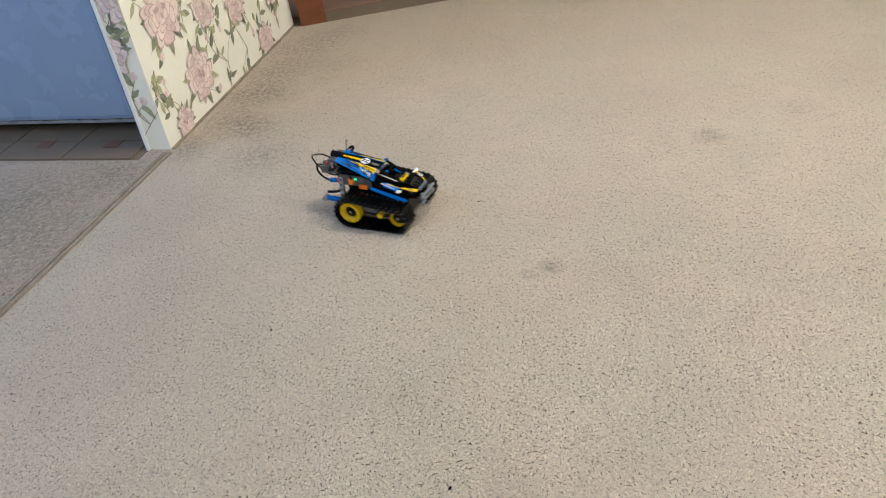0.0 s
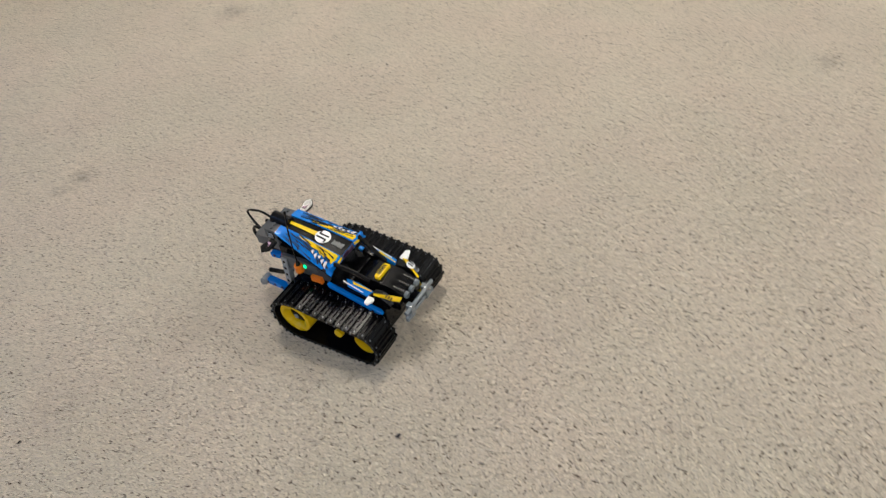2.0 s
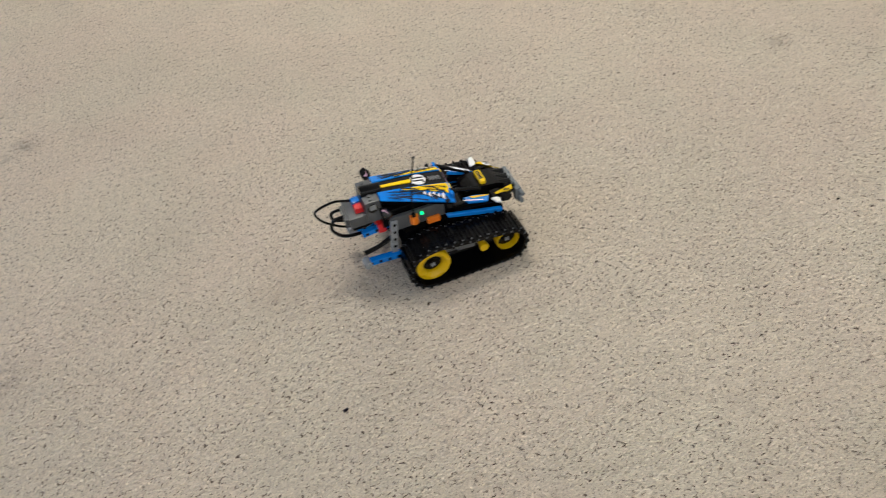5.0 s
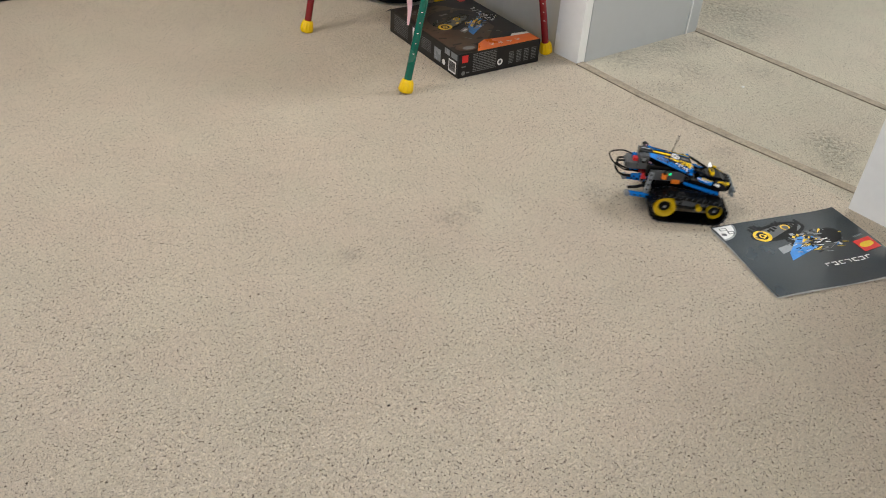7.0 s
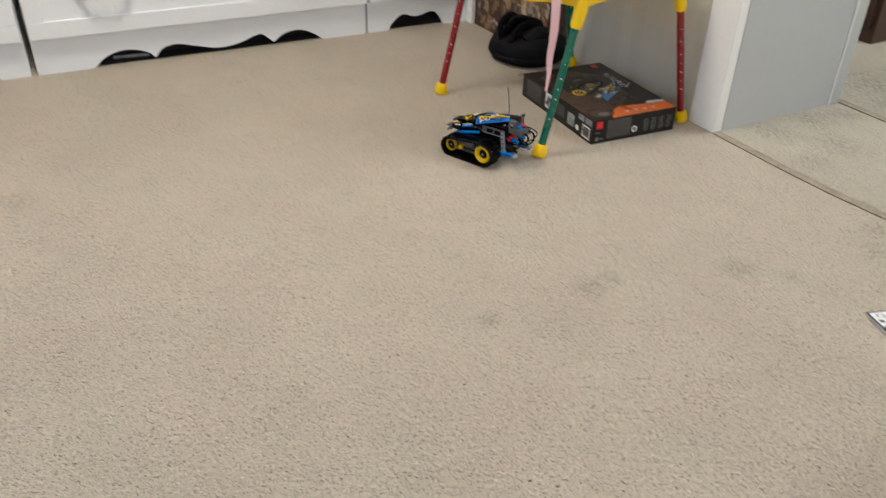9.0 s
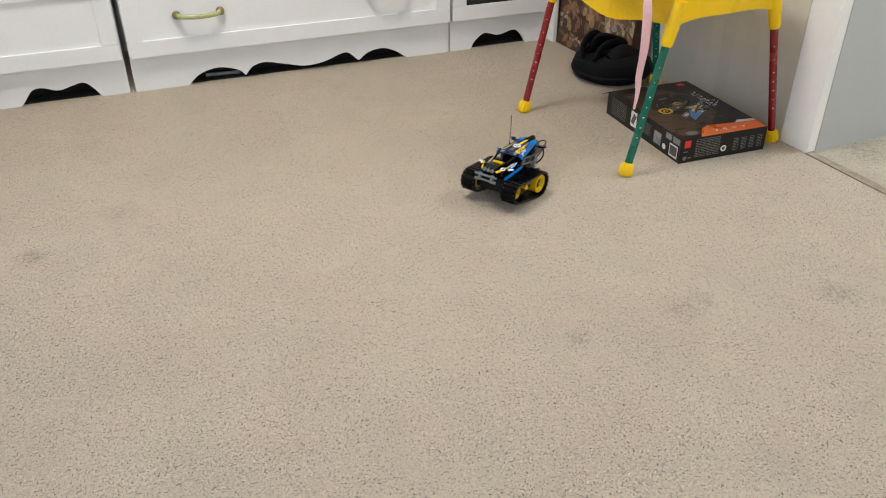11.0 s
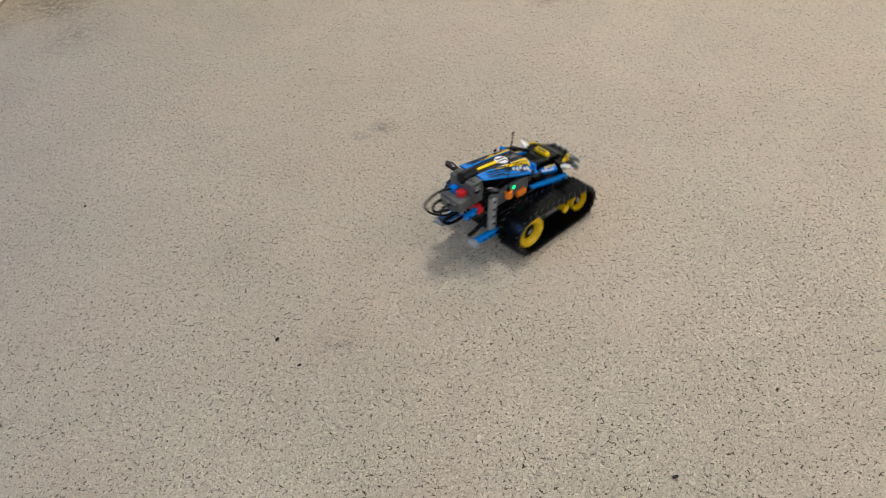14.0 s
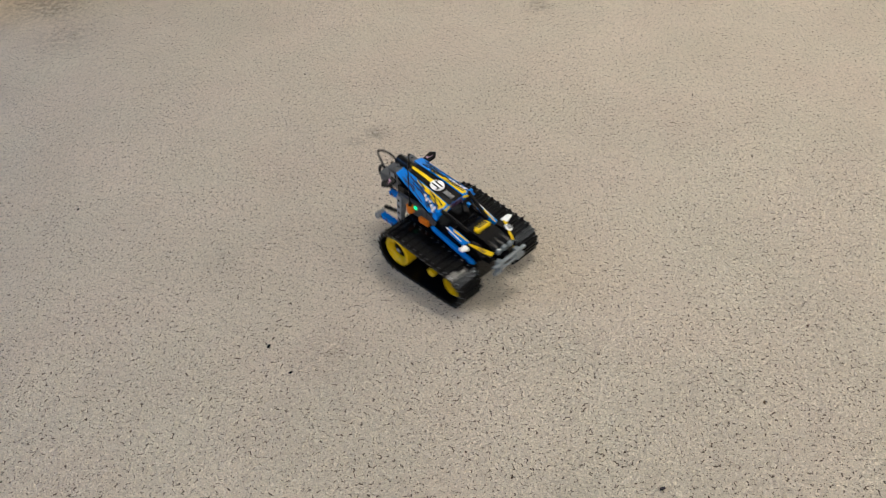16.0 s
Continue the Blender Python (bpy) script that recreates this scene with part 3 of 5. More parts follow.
def cabinet(name_label, x0, x1, cuts, handles, panel, glass=False):
    # the row is built along x and set down at its first joint, slightly turned
    y = 0.0
    along_row = lambda x: (x + 1.647) * 0.988
    x0, x1, handles = along_row(x0), along_row(x1), [along_row(h) for h in handles]
    cuts = [[(along_row(x), z) for x, z in run] for run in cuts]
    c = empty("drawer_cabinet", pose(-1.654, 1.2, 0, 0, 0, -2.7))
    tagged(c, name_label, "cabinet", "white cabinets along the wall")
    body = box(B(), (x0 + 0.001, y + 0.022, 0.075), (x1 - 0.001, 0.40, 0.86), 0.002)
    part("body", body, M_CABINET, c)
    part("plinth", prism(B(), scallop(x0 + 0.002, x1 - 0.002, 0.108, cuts), y + 0.006, y + 0.020), M_CABINET, c, "plinth board with a wavy cut-out edge")
    # black back and floor sheets stand in for the shade behind the plinth
    part("shade_back", box(B(), (x0 + 0.002, y + 0.075, 0.0), (x1 - 0.002, y + 0.085, 0.075)), M_SHADE_PRINT_BLACK, c, "black board standing in for the shade under the cabinet")
    part("shade_floor", box(B(), (x0 + 0.018, y + 0.021, 0.001), (x1 - 0.018, y + 0.074, 0.004)), M_SHADE_PRINT_BLACK, c, "black sheet standing in for the shade on the floor")
    for s in (x0 + 0.001, x1 - 0.017):
        part("side_foot", box(B(), (s, y + 0.021, 0.0), (s + 0.016, 0.39, 0.075)), M_CABINET, c)
    part("top", box(B(), (x0, y - 0.01, 0.861), (x1, 0.40, 0.885), 0.003), M_CABINET, c)
    z0 = 0.112
    for z1 in (0.36, 0.61, 0.858):
        d = B()
        fw = 0.050
        box(d, (x0 + 0.004, y - 0.018, z0), (x1 - 0.004, y + 0.02, z0 + fw), 0.002)
        box(d, (x0 + 0.004, y - 0.018, z1 - fw), (x1 - 0.004, y + 0.02, z1 - 0.004), 0.002)
        box(d, (x0 + 0.004, y - 0.018, z0 + fw + 0.0003), (x0 + 0.004 + fw, y + 0.02, z1 - fw - 0.0003), 0.002)
        box(d, (x1 - 0.004 - fw, y - 0.018, z0 + fw + 0.0003), (x1 - 0.004, y + 0.02, z1 - fw - 0.0003), 0.002)
        front = part("drawer_front", d, M_CABINET, c)
        part("panel", box(B(), (x0 + fw, y - 0.010, z0 + fw - 0.004), (x1 - fw, y + 0.014, z1 - fw + 0.004)), M_SHADE_PRINT_BLACK if glass and z0 < 0.2 else M_CABINET, front, "dark glass panel" if glass and z0 < 0.2 else "")
        for hx in handles:
            g = B()
            hz = (z0 + z1) / 2 - 0.006
            tube(g, [(hx - 0.062, y - 0.022, hz), (hx - 0.05, y - 0.036, hz - 0.002), (hx, y - 0.042, hz - 0.004), (hx + 0.05, y - 0.036, hz - 0.002), (hx + 0.062, y - 0.022, hz)], 0.0075, 10, 6)
            h = part("handle", g, M_CERAMIC, front, "curved green and cream ceramic handle", True)
            for s in (-1, 1):
                e = B()
                lathe(e, [(0.002, 0), (0.013, 0.002), (0.012, 0.010), (0.006, 0.016)], pose(hx + s * 0.066, y - 0.011, hz, 90, 0, 0), 16)
                part("rosette", e, M_BRASS, h, "aged brass rosette", True)
        z0 = z1 + 0.002
    return c


def build_cabinets():
    cabinet("white drawer cabinet with framed front and wavy plinth", -2.063, -1.655,
            [curve2([(-1.975, 0.0), (-1.962, 0.012), (-1.935, 0.044), (-1.905, 0.049), (-1.862, 0.036), (-1.82, 0.045), (-1.787, 0.051), (-1.765, 0.035), (-1.74, 0.0)])], [], None)
    cabinet("wide white drawer cabinet with ceramic handles and wavy plinth", -1.640, -0.560,
            [curve2([(-1.475, 0.0), (-1.43, 0.034), (-1.37, 0.046), (-1.31, 0.030), (-1.290, 0.010)]) + curve2([(-1.286, 0.012), (-1.262, 0.036), (-1.22, 0.045), (-1.16, 0.032), (-1.087, 0.016), (-1.02, 0.022), (-0.965, 0.040), (-0.935, 0.042), (-0.902, 0.014)])
             + curve2([(-0.897, 0.012), (-0.86, 0.036), (-0.81, 0.043), (-0.765, 0.028), (-0.722, 0.0)])], [-1.41, -0.79], None)
    cabinet("narrow white cabinet with a dark glazed front", -0.557, -0.155,
            [curve2([(-0.475, 0.0), (-0.455, 0.030), (-0.419, 0.052), (-0.365, 0.040), (-0.305, 0.052), (-0.275, 0.035), (-0.252, 0.0)])], [], None, True)
    p = B()
    rod(p, (-1.42, 1.247, 0.009), (-1.31, 1.232, 0.009), 0.006)
    ob = part("marker_pen", p, M_LGREY)
    tagged(ob, "silver marker pen lying under the cabinet edge", "pen")
    cap = B()
    rod(cap, (-1.305, 1.2313, 0.009), (-1.275, 1.227, 0.009), 0.0075)
    part("cap", cap, M_BLACK, ob, "black cap")


def build_activity_table():
    """Children's table on splayed tubes with number marks, yellow mouldings and feet."""
    t = empty("play_table", pose(0, 0, 0))
    tagged(t, "yellow plastic play table on red and green tube legs", "table")
    feet = {"a": ((-0.565, 0.557), (-0.478, 0.545), M_LEGRED), "b": ((-0.524, 0.080), (-0.424, 0.090), M_LEGGREEN),
            "c": ((-0.035, 0.107), (-0.132, 0.110), M_LEGRED), "d": ((-0.070, 0.600), (-0.150, 0.560), M_LEGGREEN)}
    top = {}
    for k, (f, u, m) in feet.items():
        lo, hi = Vector((*f, 0.0)), Vector((*u, 0.42))
        at = lambda z: lo.lerp(hi, z / 0.42)
        top[k] = at(0.375)
        d = (hi - lo).normalized()
        leg = B()
        rod(leg, at(0.012), at(0.40), 0.0098, seg=20)
        leg = part("leg", leg, m, t, "dark red metal tube" if m is M_LEGRED else "green metal tube", True)
        foot = B()
        lathe(foot, [(0.010, 0), (0.0150, 0.002), (0.0172, 0.008), (0.0155, 0.022), (0.0125, 0.030), (0.0105, 0.031)], Matrix.Diagonal((1.12, 1.12, 1.12, 1)), 24)
        for k, v in enumerate(foot.verts):
            if k % 2:
                v.co.x, v.co.y = v.co.x * 0.90, v.co.y * 0.90
        bmesh.ops.transform(foot, verts=foot.verts, matrix=Matrix.Translation(lo) @ d.to_track_quat("Z", "Y").to_matrix().to_4x4())
        part("foot_cap", foot, M_YELLOWT, leg, "ribbed yellow foot cap", True)
        sock = B()
        rod(sock, at(0.318), at(0.326), 0.0128, 0.0150, 18)
        rod(sock, at(0.326), at(0.358), 0.0150, 0.0160, 18)
        rod(sock, at(0.358), at(0.364), 0.0172, 0.0172, 18)
        rod(sock, at(0.364), at(0.42), 0.0160, 0.0175, 18)
        part("socket", sock, M_YELLOWT, leg, "yellow corner socket", True)
        for z in (0.10, 0.125, 0.15, 0.175, 0.20, 0.235, 0.27):
            p = at(z)
            out = Vector((-0.55, -0.83, 0)).normalized()
            side = Vector((out.y, -out.x, 0))
            q = p + out * 0.0100
            w = 0.0010 if round(z * 1000) % 50 else 0.0020
            part("scale_mark", slab(B(), [q - side * w, q + side * w, q + side * w + d * 0.0020, q - side * w + d * 0.0020], 0.0004, up=out), M_WHITEPRINT, leg, "white height mark")
    for p, q in (("a", "b"), ("b", "c"), ("c", "d"), ("d", "a")):
        a, b = top[p], top[q]
        sag = {"ab": 0.044, "bc": 0.0, "cd": 0.0, "da": 0.03}[p + q]
        mid = (a + b) / 2 + Vector((0, 0, -sag))
        ap = B()
        path = smooth_path([a + Vector((0, 0, -0.01)), a.lerp(b, 0.2) + Vector((0, 0, -sag * 0.45)), mid, a.lerp(b, 0.8) + Vector((0, 0, -sag * 0.45)), b + Vector((0, 0, -0.01))], 5)
        side = (b - a).cross(Vector((0, 0, 1))).normalized() * 0.007
        for s, e in zip(path, path[1:]):
            vs = [ap.verts.new(v) for v in (s - side, s + side, e + side, e - side)]
            ws = [ap.verts.new(Vector((v.x, v.y, 0.43))) for v in (s - side, s + side, e + side, e - side)]
            for k in range(4):
                ap.faces.new((vs[k], vs[(k + 1) % 4], ws[(k + 1) % 4], ws[k]))
            ap.faces.new(vs)
            ap.faces.new(ws[::-1])
        bmesh.ops.remove_doubles(ap, verts=ap.verts, dist=0.0002)
        part("apron", ap, M_YELLOWT, t)
    tp = prism(B(), [(-0.50, 0.09), (-0.10, 0.105), (-0.115, 0.56), (-0.51, 0.55)], 0.431, 0.452, "z")
    bmesh.ops.bevel(tp, geom=tp.edges[:], offset=0.008, segments=3, affect="EDGES")
    part("tabletop", tp, M_YELLOWT, t)
    r = B()
    pts = [(-0.455, 0.165, 0.459), (-0.492, 0.125, 0.457), (-0.505, 0.104, 0.430), (-0.502, 0.100, 0.38), (-0.500, 0.100, 0.31), (-0.505, 0.100, 0.25), (-0.503, 0.100, 0.21), (-0.507, 0.100, 0.166)]
    path = smooth_path(pts, 5)
    prev = None
    for i, q in enumerate(path):
        w = 0.0115 * (1 - 0.75 * max(0, i / len(path) - 0.55) / 0.45)
        tw = 0.5 + 0.5 * math.sin(i * 0.22)
        s = Vector((math.cos(tw), -math.sin(tw) * 0.6, 0)) * w
        ring = [r.verts.new(q - s), r.verts.new(q + s), r.verts.new(q + s + Vector((0, -0.0008, 0))), r.verts.new(q - s + Vector((0, -0.0008, 0)))]
        if prev:
            for k in range(4):
                r.faces.new((prev[k], prev[(k + 1) % 4], ring[(k + 1) % 4], ring[k]))
        prev = ring
    ob = part("ribbon", r, M_PINK)
    tagged(ob, "pale pink ribbon hanging from the play table", "ribbon")
    for thing in (t, ob):
        set_down(thing, (-0.3, 0.33), (-0.359, 0.312), -2.1)


def decals(bm, items, place, index_of):
    """Flat print: each item is (material key, outline in the surface's own metres)."""
    for i, (key, pts) in enumerate(items):
        f = bm.faces.new([bm.verts.new(place(u, v, 0.0002 + i * 0.000003)) for u, v in pts])
        f.material_index = index_of[key]


def rect(u, v, w, h, a=0.0):
    c, s = math.cos(a), math.sin(a)
    return [(u + x * c - y * s, v + x * s + y * c) for x, y in ((-w / 2, -h / 2), (w / 2, -h / 2), (w / 2, h / 2), (-w / 2, h / 2))]


def disc(u, v, r, n=22, squash=1.0, a=0.0):
    return [(u + r * math.cos(6.2832 * k / n) * math.cos(a) - r * squash * math.sin(6.2832 * k / n) * math.sin(a),
             v + r * math.cos(6.2832 * k / n) * math.sin(a) + r * squash * math.sin(6.2832 * k / n) * math.cos(a)) for k in range(n)]


def text_bars(u, v, w, h, rows, rng, key):
    out = []
    for k in range(rows):
        x = 0
        while x < w:
            n = rng.uniform(0.004, 0.014)
            n = min(n, w - x)
            out.append((key, rect(u + x + n / 2, v - k * h / rows, n, h / rows * 0.45)))
            x += n + 0.002
    return out


PRINT = {"card": M_CARD, "bronze": M_BRONZE, "orange": M_ORANGEPRINT, "red": M_REDPRINT, "white": M_WHITEPRINT, "grey": M_GREYPRINT, "blue": M_BLUEPRINT, "yellow": M_YELLOWPRINT, "black": M_BLACK, "dgrey": M_DGREY, "lgrey": M_LGREY}
PRINT_SLOT = {k: i for i, k in enumerate(PRINT)}


def racer_picture(cu, cv, s, a, rng):
    """A small printed picture of the tracked racer, seen from above its corner."""
    c, n = math.cos(a), math.sin(a)
    P = lambda pts: [(cu + (x * c - y * n) * s, cv + (x * n + y * c) * s) for x, y in pts]
    out = [("black", P(disc(-0.05, 0.30, 0.50, 20, 0.36, 0.1))), ("dgrey", P(disc(-0.05, 0.30, 0.44, 20, 0.28, 0.1)))]
    for k in range(14):
        out.append(("black", P(rect(-0.45 + k * 0.065, 0.42 + 0.06 * math.sin(k), 0.05, 0.10, 0.3))))
    out += [("yellow", P(disc(-0.36, 0.26, 0.145, 20, 0.9))), ("black", P(disc(-0.36, 0.26, 0.085, 16))), ("yellow", P(disc(-0.36, 0.26, 0.05, 12))), ("black", P(disc(-0.36, 0.26, 0.028, 10)))]
    out += [("yellow", P(disc(0.12, 0.36, 0.08, 14, 0.8))), ("dgrey", P(disc(0.12, 0.36, 0.055, 14, 0.8)))]
    out += [("blue", P([(-0.30, -0.34), (0.20, 0.02), (0.28, 0.12), (0.12, 0.10), (-0.22, -0.18)])), ("lgrey", P([(-0.34, -0.18), (-0.10, -0.12), (-0.08, 0.0), (-0.32, -0.04)])),
            ("white", P(rect(-0.21, -0.09, 0.12, 0.05, 0.2))), ("blue", P([(-0.30, -0.34), (0.30, -0.16), (0.26, -0.10), (-0.10, -0.16)])),
            ("yellow", P([(0.0, -0.10), (0.34, 0.06), (0.30, 0.10), (0.02, -0.03)])), ("yellow", P(rect(0.32, -0.02, 0.20, 0.03, 0.2)))]
    for k in range(46):
        r = rng.random
        out.append((rng.choice(("black", "black", "dgrey", "lgrey", "white", "grey", "blue", "yellow", "lgrey")), P(rect(-0.05 + r() * 0.72, -0.20 + r() * 0.42, 0.03 + r() * 0.10, 0.012 + r() * 0.04, rng.uniform(-0.5, 0.9)))))
    out += [("black", P(disc(0.66, 0.02, 0.20, 18, 0.8, 0.5)))]
    for k in range(30):
        out.append((rng.choice(("dgrey", "lgrey", "grey", "white")), P(rect(0.50 + rng.random() * 0.30, -0.14 + rng.random() * 0.30, 0.05, 0.014, rng.uniform(0, 1.2)))))
    return out


def build_game_box():
    rng = random.Random(7)
    W, D, H = 0.265, 0.370, 0.066
    b = empty("toy_box", pose(-0.428, 0.066, 0.0, 0, 0, -4.5))
    tagged(b, "flat black cardboard toy box with orange band lying on carpet", "box")
    part("carton", box(B(), (0, 0, 0), (W, D, H), 0.0012), M_CARD, b)
    flap = slab(B(), [(0.002, D, H - 0.002), (0.06, D, H - 0.002), (0.05, D + 0.020, H - 0.012), (-0.004, D + 0.022, H - 0.014)], 0.0015)
    part("flap", flap, M_CARD, b, "bent open end flap")
    top = [("bronze", [(0.004, 0.055), (0.12, 0.05), (0.20, 0.13), (0.21, 0.26), (0.14, 0.34), (0.03, 0.33), (0.004, 0.2)]), ("card", disc(0.13, 0.22, 0.085, 20, 0.9)), ("bronze", disc(0.07, 0.09, 0.05, 18, 0.7))]
    top += [("orange", [(0.06, 0.002), (0.263, 0.002), (0.263, 0.048), (0.20, 0.052), (0.12, 0.062), (0.09, 0.045)]), ("white", [(0.20, 0.052), (0.263, 0.048), (0.263, 0.060), (0.215, 0.066)])]
    for k in range(60):
        top.append((rng.choice(("card", "bronze", "bronze", "grey", "card")), rect(rng.uniform(0.01, 0.2), rng.uniform(0.06, 0.33), rng.uniform(0.006, 0.03), rng.uniform(0.003, 0.012), rng.uniform(-1, 1))))
    top += racer_picture(0.135, 0.165, 0.15, 0.35, rng)
    for k in range(4):
        top.append(("white", rect(0.118 + k * 0.028, 0.024, 0.003, 0.013, 0.5)))
        top.append(("white", rect(0.124 + k * 0.028, 0.026, 0.010, 0.003, 0.5 + k)))
    for k in range(7):
        top.append(("white", rect(0.222, 0.175 + k * 0.0165, 0.017, 0.0030, 0.0)))
        top.append(("white", rect(0.214 if k % 2 else 0.230, 0.179 + k * 0.0165, 0.0030, 0.009, 0.0)))
    top.append(("red", rect(0.228, 0.346, 0.022, 0.018)))
    top += [("bronze", disc(0.045, 0.035, 0.032, 18, 0.7)), ("grey", disc(0.050, 0.030, 0.018, 14, 0.6))]
    bm = B()
    decals(bm, top, lambda u, v, d: (u, v, H + d), PRINT_SLOT)
    part("top_print", bm, list(PRINT.values()), b, "dark picture of the tracked racer over an orange band")
    front = [("red", rect(0.020, 0.052, 0.019, 0.020))] + text_bars(0.045, 0.060, 0.075, 0.052, 11, rng, "grey") + [("white", disc(0.133, 0.024, 0.009, 16)), ("dgrey", disc(0.133, 0.024, 0.005, 12)), ("grey", disc(0.016, 0.013, 0.006)), ("grey", rect(0.03, 0.013, 0.01, 0.004)), ("grey", rect(0.016, 0.031, 0.013, 0.003))]
    for k in range(4):
        front += text_bars(0.162 + k * 0.025, 0.046, 0.016, 0.036, 8, rng, "grey")
    for name, items, about in (("emblem_print", front[:1], "red square emblem"), ("small_print", [q for q in front[1:] if q[1][0][0] < 0.15], "grey small print"), ("list_print", [q for q in front[1:] if q[1][0][0] >= 0.15], "grey columns of small print")):
        bm = B()
        decals(bm, items, lambda u, v, d: (u, -d, v), PRINT_SLOT)
        part(name, bm, list(PRINT.values()), b, about)
    side = [("white", rect(0.030, 0.024, 0.036, 0.034)), ("grey", rect(0.030, 0.024, 0.030, 0.026)), ("lgrey", rect(0.022, 0.055, 0.03, 0.016)), ("lgrey", rect(0.056, 0.055, 0.026, 0.016)), ("white", disc(0.072, 0.020, 0.008, 14)),
            ("lgrey", rect(0.105, 0.030, 0.034, 0.034)), ("grey", rect(0.105, 0.030, 0.026, 0.026)), ("white", rect(0.225, 0.036, 0.030, 0.044)), ("dgrey", rect(0.225, 0.036, 0.016, 0.03, 0.4))]
    for k in range(8):
        side.append(("black", rect(0.018 + k * 0.0035, 0.026, 0.0014, 0.022)))
    side += text_bars(0.14, 0.050, 0.05, 0.034, 7, rng, "grey") + text_bars(0.265, 0.058, 0.08, 0.05, 10, rng, "grey")
    for name, lo, hi, about in (("barcode_label", 0.0, 0.09, "white label with bars"), ("square_label", 0.09, 0.138, "pale square label"), ("side_print", 0.138, 0.205, "grey small print"), ("white_label", 0.205, 0.26, "white label"), ("side_list", 0.26, 0.40, "grey small print")):
        bm = B()
        decals(bm, [q for q in side if lo <= q[1][0][0] < hi], lambda u, v, d: (-d, u, v), PRINT_SLOT)
        part(name, bm, list(PRINT.values()), b, about)


def build_booklet():
    rng = random.Random(11)
    W, D = 0.290, 0.220
    ux, uy = 0.945, -0.327
    m = Matrix(((ux, uy, 0, -0.419), (uy, -ux, 0, -0.755), (0, 0, -1, 0), (0, 0, 0, 1)))
    lift = lambda u, v: 0.0052 + 0.010 * max(0, (u - 0.22) / 0.066) ** 2 * (0.4 + 0.6 * math.sin(v / D * 3.1)) + 0.003 * math.sin(u * 30) * (v / D) ** 2 * 0.5 + 0.0015 * math.sin(v * 28 + u * 9)

    def put(u, v, z):
        p = m @ Vector((u, v, 0))
        return (p.x, p.y, z)

    ob = empty("instruction_booklet", pose(0, 0, 0))
    tagged(ob, "dark grey instruction booklet with racer picture lying on carpet", "booklet")
    for name, mt, z0, z1, inset in (("pages", M_PAPER, 0.0, -0.0006, 0.002), ("cover", M_BOOK, -0.0006, 0.0, 0.0)):
        bm = B()
        nu, nv = 22, 12
        lo = [[bm.verts.new(put(inset + (W - 2 * inset) * i / nu, inset + (D - 2 * inset) * j / nv, (0.0 if name == "pages" else lift(W * i / nu, D * j / nv) + z0))) for j in range(nv + 1)] for i in range(nu + 1)]
        hi = [[bm.verts.new(put(inset + (W - 2 * inset) * i / nu, inset + (D - 2 * inset) * j / nv, lift(W * i / nu, D * j / nv) + z1)) for j in range(nv + 1)] for i in range(nu + 1)]
        for i in range(nu):
            for j in range(nv):
                bm.faces.new((hi[i][j], hi[i + 1][j], hi[i + 1][j + 1], hi[i][j + 1]))
                bm.faces.new((lo[i][j], lo[i][j + 1], lo[i + 1][j + 1], lo[i + 1][j]))
        for i in range(nu):
            bm.faces.new((lo[i][0], lo[i + 1][0], hi[i + 1][0], hi[i][0]))
            bm.faces.new((lo[i][nv], hi[i][nv], hi[i + 1][nv], lo[i + 1][nv]))
        for j in range(nv):
            bm.faces.new((lo[0][j], hi[0][j], hi[0][j + 1], lo[0][j + 1]))
            bm.faces.new((lo[nu][j], lo[nu][j + 1], hi[nu][j + 1], hi[nu][j]))
        part(name, bm, mt, ob, "white paper pages" if name == "pages" else "glossy slate cover", True)
    q = [(0.002, 0.002)] + [(0.002 + 0.047 * math.cos(t), 0.002 + 0.047 * math.sin(t)) for t in [1.5708 * k / 8 for k in range(9)]]
    items = [("lgrey", q)] + [("white", [(0.004, 0.004)] + [(0.004 + 0.040 * math.cos(t), 0.004 + 0.040 * math.sin(t)) for t in [1.5708 * k / 8 for k in range(9)]]),
             ("dgrey", rect(0.020, 0.014, 0.016, 0.009, 0.1)), ("white", rect(0.020, 0.014, 0.012, 0.006, 0.1)), ("dgrey", rect(0.030, 0.027, 0.014, 0.010, 0.1)), ("white", rect(0.030, 0.027, 0.009, 0.006, 0.1)), ("dgrey", rect(0.012, 0.030, 0.010, 0.008, 0.3))]
    items += [(k, [(u, v) for u, v in pts]) for k, pts in [(k2, [(p[0], 0.19 - p[1]) for p in pt]) for k2, pt in racer_picture(0.135, 0.105, 0.135, 0.05, rng)]]
    for k in range(70):
        items.append((rng.choice(("lgrey", "lgrey", "grey", "black", "black", "yellow", "white", "dgrey")), rect(rng.gauss(0.182, 0.030), rng.gauss(0.092, 0.013), rng.uniform(0.005, 0.020), rng.uniform(0.0010, 0.0030), rng.uniform(-0.5, 0.35))))
    for k in range(7):
        u = 0.246 - k * 0.0150
        items.append(("white", rect(u, 0.156, 0.011, 0.0026)))
        items.append(("white", rect(u + (0.004 if k % 2 else -0.004), 0.160, 0.0026, 0.009)))
        if k % 3:
            items.append(("white", rect(u, 0.1645, 0.011, 0.0026)))
    items += [("red", rect(0.2538 + 0.0057 * a, 0.113 + 0.006 * b, 0.0057, 0.006)) for a in range(6) for b in range(6)]
    items += [("yellow", disc(0.268, 0.128, 0.014, 16, 0.6)), ("white", disc(0.268, 0.128, 0.0125, 16, 0.5)), ("red", disc(0.268, 0.128, 0.010, 14, 0.4))]
